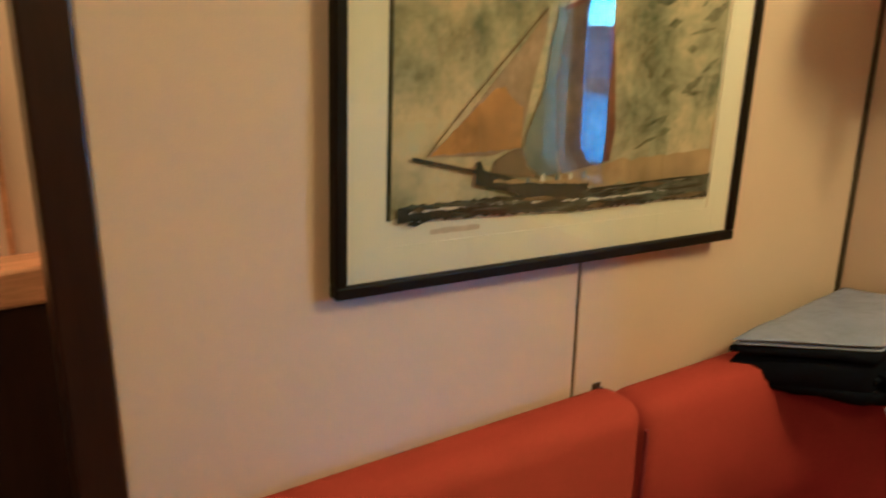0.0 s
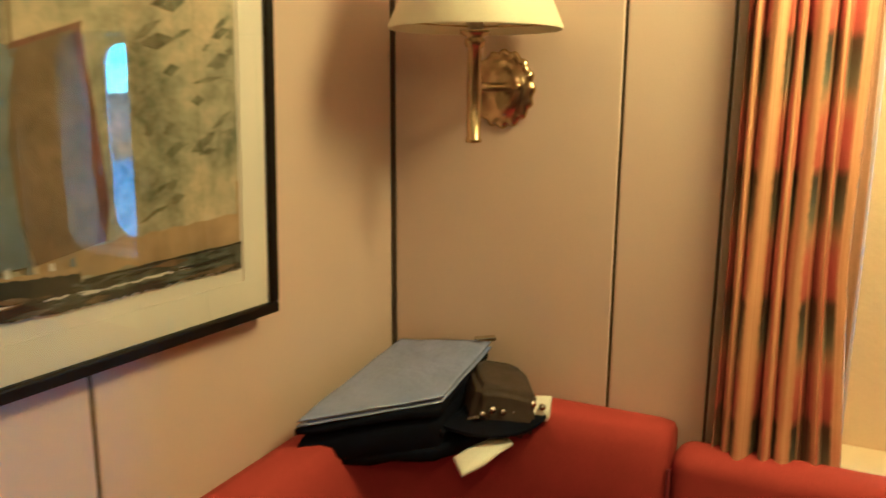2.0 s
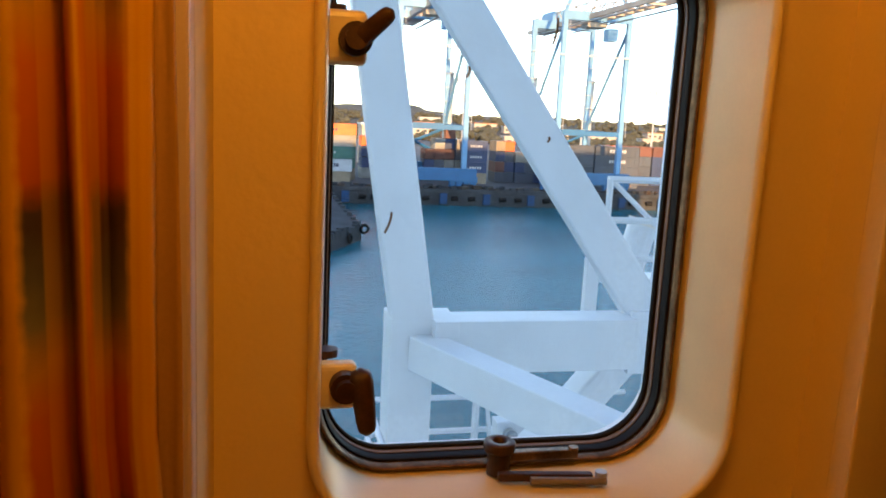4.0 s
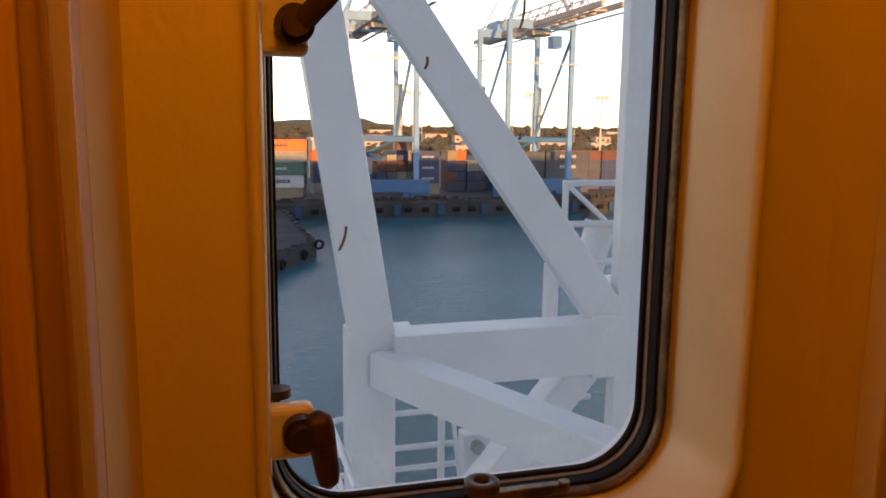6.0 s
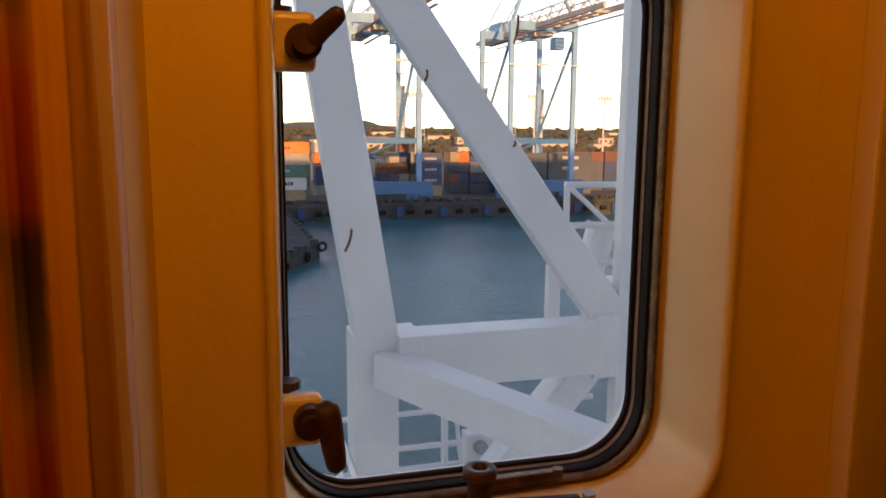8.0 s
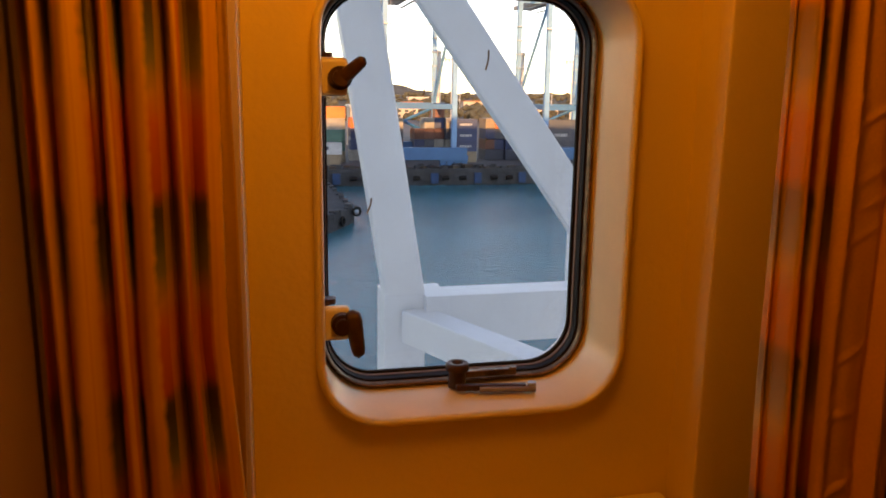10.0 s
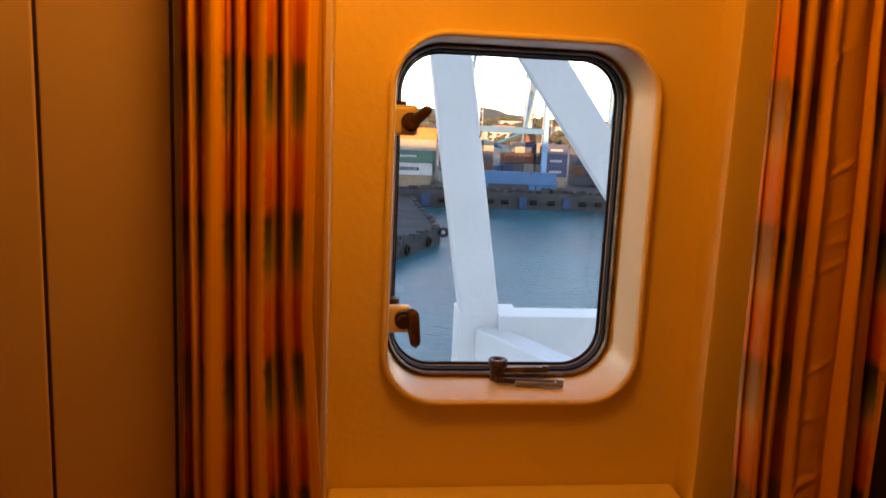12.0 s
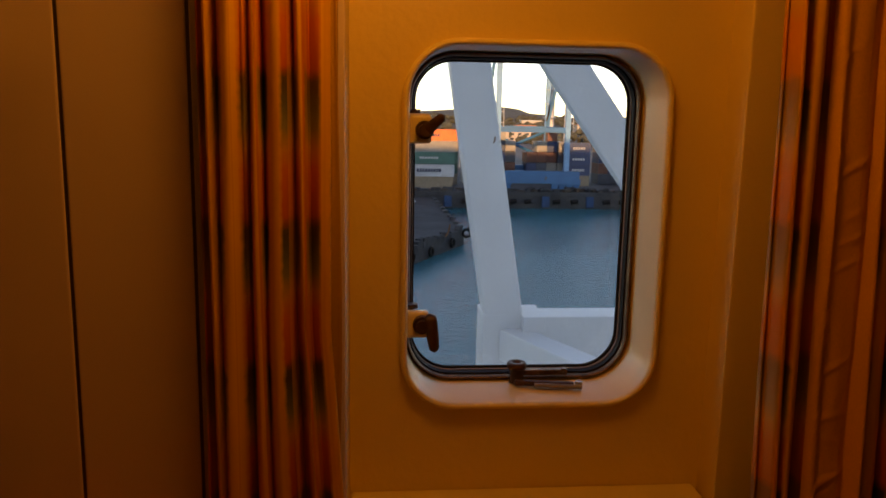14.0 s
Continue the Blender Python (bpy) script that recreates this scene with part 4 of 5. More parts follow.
# ---- pile on the sofa's corner ----
def quad_pile(name, corners, z_low, z_high, material, label, category, lump, seed, n=14):
    """A soft slab over a four-cornered footprint, its rim rounded and its top uneven."""
    bm = bmesh.new()
    c = [Vector((*p, 0)) for p in corners]

    def at(u, v):
        return (c[0] * (1 - u) + c[1] * u) * (1 - v) + (c[3] * (1 - u) + c[2] * u) * v

    rows = []
    for k, (shrink, f) in enumerate(((0.04, 0.0), (0.0, 0.25), (0.0, 0.75), (0.025, 0.95), (0.06, 1.0))):
        ring = []
        for s in range(4 * n):
            e, f2 = divmod(s, n)
            k2 = f2 / n
            u, v = ((k2, 0), (1, k2), (1 - k2, 1), (0, 1 - k2))[e]
            u, v = 0.5 + (u - 0.5) * (1 - 2 * shrink), 0.5 + (v - 0.5) * (1 - 2 * shrink)
            p = at(u, v)
            zl = sum(w * z for w, z in zip(((1 - u) * (1 - v), u * (1 - v), u * v, (1 - u) * v), z_low))
            zh = sum(w * z for w, z in zip(((1 - u) * (1 - v), u * (1 - v), u * v, (1 - u) * v), z_high))
            p.z = zl + (zh - zl) * f
            p += noise.noise_vector(p * 16 + Vector((seed, 0, 0))) * lump
            p.x, p.y = max(p.x, 0.004), min(p.y, -0.004)
            ring.append(bm.verts.new(p))
        rows.append(ring)
    for p, q in zip(rows, rows[1:]):
        for s in range(4 * n):
            bm.faces.new((p[s], p[(s + 1) % (4 * n)], q[(s + 1) % (4 * n)], q[s]))
    mid = bm.verts.new(sum((v.co for v in rows[-1]), Vector()) / (4 * n) + Vector((0, 0, 0.004)))
    for s in range(4 * n):
        bm.faces.new((rows[-1][s], rows[-1][(s + 1) % (4 * n)], mid))
    bm.faces.new(rows[0][::-1])
    return tagged(link_mesh(name, bm, material, True), label, category)


quad_pile("folded_trousers", ((0.075, -0.37), (0.225, -0.262), (0.318, -0.11), (0.02, -0.03)), (0.872, 0.868, 0.872, 0.858), (0.905, 0.893, 0.900, 0.91), M_NAVY, "dark navy folded trousers lying on the sofa's corner", "clothes", 0.006, 3)


def under(parent, ob, name, label=""):
    """Makes a finished mesh a part of a thing."""
    for key in ("category", "label"):
        if key in ob:
            del ob[key]
    ob.name = name
    ob.parent = parent
    ob.matrix_parent_inverse = parent.matrix_world.inverted()
    if label:
        ob["label"] = label


bag = thing("cloth_bag", "dark navy cloth bag under a plastic folder", "bag", at=(0.13, -0.2, 0.88))
under(bag, quad_pile("bag_body", ((0.050, -0.405), (0.225, -0.255), (0.215, -0.03), (0.02, -0.03)), (0.880, 0.875, 0.890, 0.895), (0.938, 0.946, 0.970, 0.958), M_NAVY, "", "", 0.006, 8), "bag_body")
under(bag, quad_pile("flap", ((0.052, -0.412), (0.230, -0.258), (0.218, -0.028), (0.025, -0.03)), (0.939, 0.947, 0.971, 0.959), (0.957, 0.967, 0.990, 0.976), M_NAVY, "", "", 0.004, 9), "flap")
part("strap", tube_bm((0.226, -0.252, 0.915), (0.236, -0.06, 0.935), 0.006, 8), M_NAVY, bag)
folder = thing("document_folder", "grey blue plastic document folder on a bag", "folder", at=(0.13, -0.2, 0.97))
FQ = ((0.058, -0.415), (0.228, -0.245), (0.222, -0.018), (0.035, -0.040))
under(folder, quad_pile("back_cover", FQ, (0.9585, 0.9685, 0.9925, 0.9785), (0.9615, 0.9715, 0.9965, 0.9815), M_FOLDER, "", "", 0.0015, 12), "back_cover")
under(folder, quad_pile("sheet", tuple((x * 0.92 + 0.010, y * 0.92 - 0.015) for x, y in FQ), (0.962, 0.972, 0.997, 0.982), (0.967, 0.977, 1.002, 0.987), M_PAPER, "", "", 0.001, 12), "paper", "white paper")
under(folder, quad_pile("front_cover", FQ, (0.9675, 0.9775, 1.0025, 0.9875), (0.971, 0.981, 1.010, 0.991), M_FOLDER, "", "", 0.0025, 15), "front_cover")
part("clip", box_bm(-0.02, 0.02, -0.008, 0.008, -0.002, 0.006, bevel=0.002, m=pose(0.213, -0.028, 1.011, 0, 0, 40)), M_STEEL, folder, "shiny clip")
pouch = thing("belt_bag", "dark brown leather pouch with a steel buckle", "bag", at=(0.27, -0.11, 0.93))
bm = bmesh.new()
bmesh.ops.create_cube(bm, size=1, matrix=Matrix.Diagonal((0.115, 0.165, 0.085, 1)))
bmesh.ops.subdivide_edges(bm, edges=bm.edges[:], cuts=5, use_grid_fill=True)
bmesh.ops.bevel(bm, geom=[e for e in bm.edges if e.calc_face_angle(0) > 1], offset=0.012, segments=3, affect="EDGES")
for v in bm.verts:
    v.co *= 1 - 2.2 * (v.co.x ** 2 + v.co.y ** 2) * (4 if v.co.z > 0 else 1)
    v.co += noise.noise_vector(v.co * 26) * 0.007
bmesh.ops.transform(bm, matrix=pose(0.266, -0.098, 0.932, 0, 14, 30), verts=bm.verts)
part("pouch_body", bm, M_POUCH, pouch, smooth=True)
bm = bmesh.new()
for k in range(7):
    a = Vector((0.278 + 0.013 * k, -0.196 + 0.014 * k, 0.938 + 0.006 * math.sin(k * 1.7)))
    r = bmesh.ops.create_uvsphere(bm, u_segments=8, v_segments=6, radius=0.0065, matrix=Matrix.Translation(a))
part("chain", bm, M_STEEL, pouch, "steel key chain", smooth=True)
bm = bmesh.new()
for a, b in (((0.252, -0.196, 0.905), (0.282, -0.186, 0.912)), ((0.252, -0.196, 0.925), (0.282, -0.186, 0.932)), ((0.252, -0.196, 0.905), (0.252, -0.196, 0.925)), ((0.282, -0.186, 0.912), (0.282, -0.186, 0.932))):
    add_tube(bm, a, b, 0.0035, 8)
part("buckle", bm, M_STEEL, pouch, "steel buckle")
bm = bmesh.new()
n = 18
top = [bm.verts.new((0.115 * math.cos(math.pi * i / n), -0.085 * math.sin(math.pi * i / n), 0.010 * math.cos(2 * math.pi * i / n))) for i in range(n + 1)]
bm.faces.new(top)
bmesh.ops.transform(bm, matrix=pose(0.262, -0.140, 0.908, -6, 2, 46), verts=bm.verts)
cap = tagged(link_mesh("cap_peak", bm, M_NAVY, False), "dark navy cap with its peak sticking out of the pile", "cap")
cap.modifiers.new("thickness", "SOLIDIFY").thickness = 0.006
quad_pile("paper_bag", ((0.290, -0.305), (0.332, -0.185), (0.300, -0.15), (0.252, -0.258)), (0.874, 0.884, 0.884, 0.874), (0.884, 0.893, 0.893, 0.884), M_PAPER, "crumpled white paper bag under the pile", "paper", 0.005, 21)
quad_pile("crumpled_tissue", ((0.318, -0.125), (0.362, -0.105), (0.352, -0.050), (0.312, -0.065)), (0.905, 0.905, 0.905, 0.905), (0.932, 0.926, 0.930, 0.934), M_PAPER, "small crumpled white tissue beside the bags", "tissue", 0.008, 23)

# ---- doorway beside the picture ----
dj = structure(new("door_jamb"), "dark stained wooden post at the wall's end", "trim")
part("post", box_bm(-0.05, 0.012, -1.452, -1.4025, 0, H, bevel=0.004), M_DARKWOOD, dj)
structure(link_mesh("wall_alcove", box_bm(-0.42, -0.38, -2.8, -1.2, 0, H), M_LAMINATE), "cream wall behind the dark post", "wall")
structure(link_mesh("wall_alcove_end", box_bm(-0.38, -0.03, -1.40, -1.36, 0, H), M_LAMINATE), "cream wall at the side of the alcove", "wall")
cb = thing("alcove_cabinet", "dark cabinet with a honey wood top in the alcove", "cabinet", at=(-0.25, -1.8, 0))
part("cabinet_body", box_bm(-0.379, -0.32, -2.6, -1.405, 0, 1.112, bevel=0.003), M_DARKWOOD, cb, "very dark wooden front")
part("cabinet_top", box_bm(-0.379, -0.30, -2.6, -1.4025, 1.115, 1.17, bevel=0.006), M_OAK, cb, "honey wood top")
structure(link_mesh("trim", box_bm(-0.379, -0.372, -1.462, -1.454, 1.172, H), M_OAK), "thin wooden strip on the alcove wall", "trim")

# ---- cabinet beside the right curtain ----
tc = thing("tall_cabinet", "black cabinet with a reddish wooden top edge", "cabinet", at=(1.9, -0.28, 0))
part("cabinet_body", box_bm(1.632, 2.2, -0.50, -0.095, 0, 1.138, bevel=0.004), M_BLACK, tc)
part("cabinet_top", box_bm(1.626, 2.205, -0.505, -0.090, 1.141, 1.162, bevel=0.006), M_OAK, tc, "reddish wooden top")

# ---- outside: the ship ----
ext_hole = round_rect(0.93, 1.352, 1.017, 1.614, 0.085)
# unseen spread of this wall is added to block low sun from framework and quay
structure(link_mesh("ship_side", wall_with_hole(0.345, 0.36, -70, 70, -19, 31, ext_hole), M_WHITE), "white steel superstructure front, enlarged out of view to shade the quay", "wall")

NODE = Vector((3.66, 4.62, -0.05))
fr = thing("steel_framework", "white painted steel framework outside the window", "steel frame", at=(1.85, 4.6, -8))
post_a = part("post", box_bm(1.70, 2.005, 4.50, 4.83, -8, 0.03, bevel=0.008), M_WHITE, fr, "white square steel post")
dg = part("diagonal_brace", beam_bm((1.880, 4.60, -0.135), (1.21, 4.655, 4.1), 0.295, 0.20, bevel=0.02, up=(0, 1, 0)), M_WHITE, fr)
part("gusset_plate", box_bm(1.99, 2.16, 4.41, 4.80, -0.09, 0.030, bevel=0.006), M_WHITE, fr)
part("cross_beam", box_bm(2.00, 3.50, 4.46, 4.74, -0.36, 0.018, bevel=0.008), M_WHITE, fr)
part("diagonal_brace", beam_bm((3.68, 4.66, -0.03), (1.55, 4.66, 2.87), 0.29, 0.14, bevel=0.02, up=(0, 1, 0)), M_WHITE, fr)
part("front_beam", beam_bm((1.92, 4.52, -0.20), (3.10, 2.15, -0.25), 0.22, 0.24, bevel=0.01), M_WHITE, fr)
part("column", box_bm(3.70, 4.35, 4.60, 4.72, -8, 7, bevel=0.01), M_WHITE, fr, "broad white steel column")
part("diagonal_brace", beam_bm((3.66, 4.72, -0.15), (2.30, 4.72, -1.75), 0.24, 0.26, bevel=0.02, up=(0, 1, 0)), M_WHITE, fr)
part("node_plate", box_bm(3.49, 3.69, 4.54, 4.735, -0.42, 0.055, bevel=0.006), M_WHITE, fr)

deck = thing("deck_railing", "white tubular steel railing on the deck below", "railing", "deck railings", at=(2.2, 5.5, -2.4))
RZ = (-0.87, -1.16, -1.34)
for z in RZ:
    bm = bmesh.new()
    add_tube(bm, (1.72, 5.35, z), (3.9, 5.35, z), 0.024, 10)
    part("rail", bm, M_WHITE, deck)
    part("rail", tube_bm((1.68, 5.30, z - 0.02), (1.68, 4.2, z - 0.02), 0.024, 10), M_WHITE, deck)
    bm = bmesh.new()
    pts = [Vector((1.68 + 0.05 * (1 - math.cos(radians(a))), 5.30 + 0.05 * math.sin(radians(a)), z - 0.01)) for a in range(0, 91, 30)]
    for p, q in zip(pts, pts[1:]):
        add_tube(bm, p, q, 0.024, 10)
    part("bend", bm, M_WHITE, deck)
for x in (1.82, 2.58, 3.42):
    part("stanchion", tube_bm((x, 5.35, -2.4), (x, 5.35, -0.80), 0.03, 10), M_WHITE, deck)
part("stay", tube_bm((2.66, 5.34, -0.82), (2.74, 5.28, -1.6), 0.02, 8), M_WHITE, deck)

bx = thing("deck_box", "white steel deck box with a small round lamp", "deck box", at=(3.2, 4.9, -2))
part("box_body", box_bm(2.69, 3.6, 5.10, 5.25, -2.0, -1.0, bevel=0.01), M_WHITE, bx)
bm = bmesh.new()
add_tube(bm, (2.80, 5.10, -1.10), (2.80, 5.05, -1.10), 0.055, 16)
add_tube(bm, (2.80, 5.05, -1.10), (2.80, 5.01, -1.10), 0.038, 16)
part("deck_lamp", bm, M_GREYSTEEL, bx, "small round bulkhead lamp")
part("bolt", tube_bm((2.80, 5.10, -1.28), (2.80, 5.07, -1.28), 0.05, 16), M_GREYSTEEL, bx)

pf = thing("platform_railing", "white railing with a diagonal stay on the upper platform", "railing", "deck railings", at=(4.1, 5.34, 0.1))
for z in (0.955, 0.62, 0.30):
    part("rail", tube_bm((3.58, 5.34, z), (4.7, 5.34, z), 0.028, 8), M_WHITE, pf)
for x in (3.60, 4.10):
    part("stanchion", tube_bm((x, 5.34, 0.10), (x, 5.34, 0.955), 0.028, 8), M_WHITE, pf)
part("stay", tube_bm((3.63, 5.34, 0.93), (4.05, 5.36, 0.58), 0.022, 8), M_WHITE, pf)
part("platform", box_bm(3.86, 5.0, 5.30, 5.75, 0.02, 0.10, bevel=0.005), M_WHITE, pf)
part("support", box_bm(3.47, 3.58, 5.36, 5.44, -8, 0.29, bevel=0.006), M_WHITE, pf)
vp = thing("vent_pipe", "slanting white vent pipe with a yellowish cap", "pipe", at=(4.0, 5.6, 0.08))
part("pipe", tube_bm((3.93, 5.6, 0.08), (4.06, 5.6, 0.56), 0.13, 20), M_WHITE, vp)
part("pipe_cap", tube_bm((4.055, 5.6, 0.545), (4.068, 5.6, 0.59), 0.14, 20), M_MAT, vp, "yellowish cap")

# ---- harbour ----
ZW = -18.9
ZQ = -15.2
bm = bmesh.new()
bmesh.ops.create_grid(bm, x_segments=4, y_segments=4, size=1800, matrix=Matrix.Translation((0, 1500, ZW)))
structure(link_mesh("water", bm, M_WATER), "blue green rippled harbour water", "water")
qy = 168.0
structure(link_mesh("ground", box_bm(-900, 900, qy + 1.2, 2600, ZW - 3, ZQ - 0.05), M_ASPHALT), "grey container yard behind the quay", "ground")
quay = structure(new("quay_wall"), "stained concrete quay wall with blue fenders", "quay")
part("quay_face", box_bm(-300, 320, qy, qy + 1.19, ZW - 3, ZQ - 0.9), M_CONCRETE, quay)
part("coping", box_bm(-300, 320, qy - 0.25, qy + 1.19, ZQ - 0.88, ZQ, bevel=0.05), M_CONCRETE, quay)
rnd = random.Random(5)
for i in range(26):
    x = 2 + i * 3.6 + rnd.uniform(-0.6, 0.6)
    if i % 3 == 1:
        part("fender", box_bm(x, x + 1.7, qy - 0.7, qy - 0.26, ZW + 0.4, ZQ - 0.9, bevel=0.1), M_FENDER, quay, "blue fender panel")
    else:
        part("fender", tube_bm((x, qy - 0.5, ZW + 1.6), (x + 1.4, qy - 0.5, ZW + 1.7), 0.5, 12), M_RUBBER, quay, "black cylindrical fender")
for i in range(14):
    x = 4 + i * 6.6
    part("bollard", tube_bm((x, qy + 0.5, ZQ), (x, qy + 0.5, ZQ + 0.6), 0.3, 10, r2=0.4), M_SEAM, quay)

rq = random.Random(14)
for i in range(90):
    x = 3 + i * 1.15 + rq.uniform(-0.5, 0.5)
    w, h = rq.uniform(0.4, 1.3), rq.uniform(0.25, 1.0)
    part("edge_stone", box_bm(-w, w, -0.5, 0.5, 0, h, bevel=0.12, m=Matrix.Translation((x, qy + rq.uniform(0.4, 2.4), ZQ - 0.02)) @ Matrix.Rotation(rq.uniform(-0.5, 0.5), 4, "Z")), M_CONCRETE if i % 3 else M_SEAM, quay)

# near mole with a sloping stone end
mole = structure(new("mole"), "grey concrete mole with tyre fenders", "quay")
bm = bmesh.new()
foot = [(-60, 80), (4, 98), (15.7, 120), (15.3, 143), (14.7, 167.7), (-60, 167.7)]
lo = [bm.verts.new((x, y, ZW - 2)) for x, y in foot]
hi = [bm.verts.new((x * 1.0 - 0.25, y + 0.25, ZW + 2.3)) for x, y in foot]
bm.faces.new(hi)
for i in range(len(foot)):
    j = (i + 1) % len(foot)
    bm.faces.new((lo[i], lo[j], hi[j], hi[i]))
part("mole_body", bm, M_CONCRETE, mole)
ra = random.Random(9)
for i in range(34):
    k = i / 33
    x, y = 4 + 11.4 * k, 98 + 21.5 * k
    part("edge_stone", box_bm(-ra.uniform(0.25, 0.6), ra.uniform(0.25, 0.6), -0.5, ra.uniform(0.1, 0.6), -0.6, ra.uniform(0.1, 0.9), bevel=0.08, m=Matrix.Translation((x - 0.6, y + 0.4, ZW + 2.28)) @ Matrix.Rotation(1.08 + ra.uniform(-0.1, 0.1), 4, "Z")), M_CONCRETE, mole)
for i in range(10):
    k = i / 9
    y = 122 + 44 * k
    x = 15.6 - 0.9 * k
    part("edge_stone", box_bm(-0.8, 0.8, -0.4, 0.4, 0, ra.uniform(0.3, 0.7), bevel=0.06, m=Matrix.Translation((x - 0.6, y, ZW + 2.28)) @ Matrix.Rotation(1.57, 4, "Z")), M_CONCRETE, mole)


def tyre(x, y, z, turn):
    bm = bmesh.new()
    R, r, n, k = 0.62, 0.22, 20, 8
    rows = []
    for i in range(n):
        a = 2 * math.pi * i / n
        rows.append([bm.verts.new(((R + r * math.cos(2 * math.pi * j / k)) * math.cos(a), r * math.sin(2 * math.pi * j / k), (R + r * math.cos(2 * math.pi * j / k)) * math.sin(a))) for j in range(k)])
    for i in range(n):
        for j in range(k):
            bm.faces.new((rows[i][j], rows[(i + 1) % n][j], rows[(i + 1) % n][(j + 1) % k], rows[i][(j + 1) % k]))
    bmesh.ops.transform(bm, matrix=Matrix.Translation((x, y, z)) @ Matrix.Rotation(turn, 4, "Z"), verts=bm.verts)
    part("tyre_fender", bm, M_RUBBER, mole, "black tyre fender", smooth=True)


tyre(15.9, 119.3, ZW + 1.9, 0.3)
tyre(13.2, 114.8, ZW + 1.1, 1.08)
tyre(9.4, 107.6, ZW + 1.0, 1.08)
tyre(6.4, 102.0, ZW + 1.2, 1.08)
sh = thing("shed", "small pale shed on the mole", "shed", at=(5, 138, ZW + 2.3))
part("walls", box_bm(4.2, 8.6, 138, 141, ZW + 2.3, ZW + 4.6), M_HOUSE, sh)
part("roof", box_bm(4.0, 8.8, 137.8, 141.2, ZW + 4.6, ZW + 4.8), M_GREYSTEEL, sh)

# ---- containers ----
COLORS = {
    "orange red": (0.62, 0.13, 0.03), "grey beige": (0.26, 0.24, 0.21), "dark green": (0.03, 0.11, 0.09), "pale grey": (0.42, 0.44, 0.46),
    "dark blue": (0.025, 0.045, 0.11), "rust brown": (0.13, 0.045, 0.03), "tan": (0.24, 0.18, 0.12), "slate": (0.055, 0.065, 0.085),
}
CMAT = {k: mat(k + " container steel", v, 0.55, vary=0.2, scale=0.5, grain=0.15, grain_scale=4, random_tone=0.18) for k, v in COLORS.items()}


def container_mesh(name, length, material):
    """A corrugated steel box with frame posts, 2.44 m wide and 2.59 m high."""
    bm = bmesh.new()
    L, Wd, Hc = length / 2, 1.22, 2.59
    n = int(length / 0.55)
    for sgn in (-1, 1):
        for i in range(n):
            x0 = -L + 0.15 + (length - 0.3) * i / n
            d = 0.0 if i % 2 else 0.06
            add_box(bm, x0, x0 + (length - 0.3) / n, sgn * (Wd - 0.10) - 0.02, sgn * (Wd - 0.10 + 0.0) + 0.02 + (d if sgn > 0 else 0), 0.12, Hc - 0.12) if sgn > 0 else add_box(bm, x0, x0 + (length - 0.3) / n, -Wd + 0.08 - d, -Wd + 0.12, 0.12, Hc - 0.12)
    for x in (-L, L - 0.16):
        for y in (-Wd, Wd - 0.16):
            add_box(bm, x, x + 0.16, y, y + 0.16, 0, Hc)
    for z in (0, Hc - 0.12):
        for y in (-Wd, Wd - 0.14):
            add_box(bm, -L + 0.16, L - 0.16, y, y + 0.14, z, z + 0.12)
    add_box(bm, -L + 0.05, L - 0.05, -Wd + 0.1, Wd - 0.1, Hc - 0.1, Hc - 0.03)
    for x in (-L + 0.02, L - 0.08):
        add_box(bm, x, x + 0.06, -Wd + 0.16, Wd - 0.16, 0.1, Hc - 0.1)
    for sgn in (-1, 1):
        for y in (-0.85, -0.32, 0.32, 0.85):
            add_tube(bm, (sgn * (L + 0.01), y, 0.15), (sgn * (L + 0.01), y, Hc - 0.15), 0.045, 6)
        add_box(bm, sgn * L - 0.05, sgn * L + 0.05, -0.03, 0.03, 0.1, Hc - 0.1)
    me = bpy.data.meshes.new(name)
    bmesh.ops.recalc_face_normals(bm, faces=bm.faces)
    bm.to_mesh(me)
    bm.free()
    me.materials.append(material)
    return me


CMESH = {}


def container(x, y, level, color, length=12.19, turned=False, bar=None):
    key = (color, length)
    if key not in CMESH:
        CMESH[key] = container_mesh("container", length, CMAT[color])
    ob = new("container", CMESH[key])
    ob.matrix_world = Matrix.Translation((x, y, ZQ - 0.05 + level * 2.62)) @ (Matrix.Rotation(math.pi / 2, 4, "Z") if turned else Matrix())
    tagged(ob, "%s corrugated shipping container in a stack on the quay" % color, "container", "stacked containers")
    if bar:
        bm = bmesh.new()
        rb = random.Random(int(x * 10))
        p = -bar[1] / 2
        while p < bar[1] / 2:
            wd = rb.uniform(0.35, 0.6)
            add_box(bm, p, p + wd, -1.32, -1.29, 1.0, 1.0 + bar[2])
            p += wd + 0.16
        b = link_mesh("marking", bm, bar[0])
        b.parent = ob
    return ob


rc = random.Random(21)
WHITE_MARK = mat("white marking", (0.42, 0.42, 0.42), 0.6)
BLACK_MARK = mat("dark marking", (0.04, 0.05, 0.08), 0.6)
# stack behind the mole
for row in range(2):
    xs = 8.3 + row * 1.0
    for lv, c in enumerate(("tan", "dark green", "dark green", "grey beige", "orange red")):
        container(xs + 6.1, qy + 16 + row * 2.6, lv, c, bar=((WHITE_MARK, 4.5, 0.5) if c == "dark green" and row == 0 else (BLACK_MARK, 4, 0.6) if c == "orange red" and row == 0 else None))
        if lv < 4:
            container(xs - 6.4, qy + 16 + row * 2.6, lv, rc.choice(list(COLORS)))
container(13.6, qy + 9, 1, "pale grey", bar=(BLACK_MARK, 5.0, 0.8))
container(13.2, qy + 9, 0, "tan")
container(0.8, qy + 9, 0, "tan")
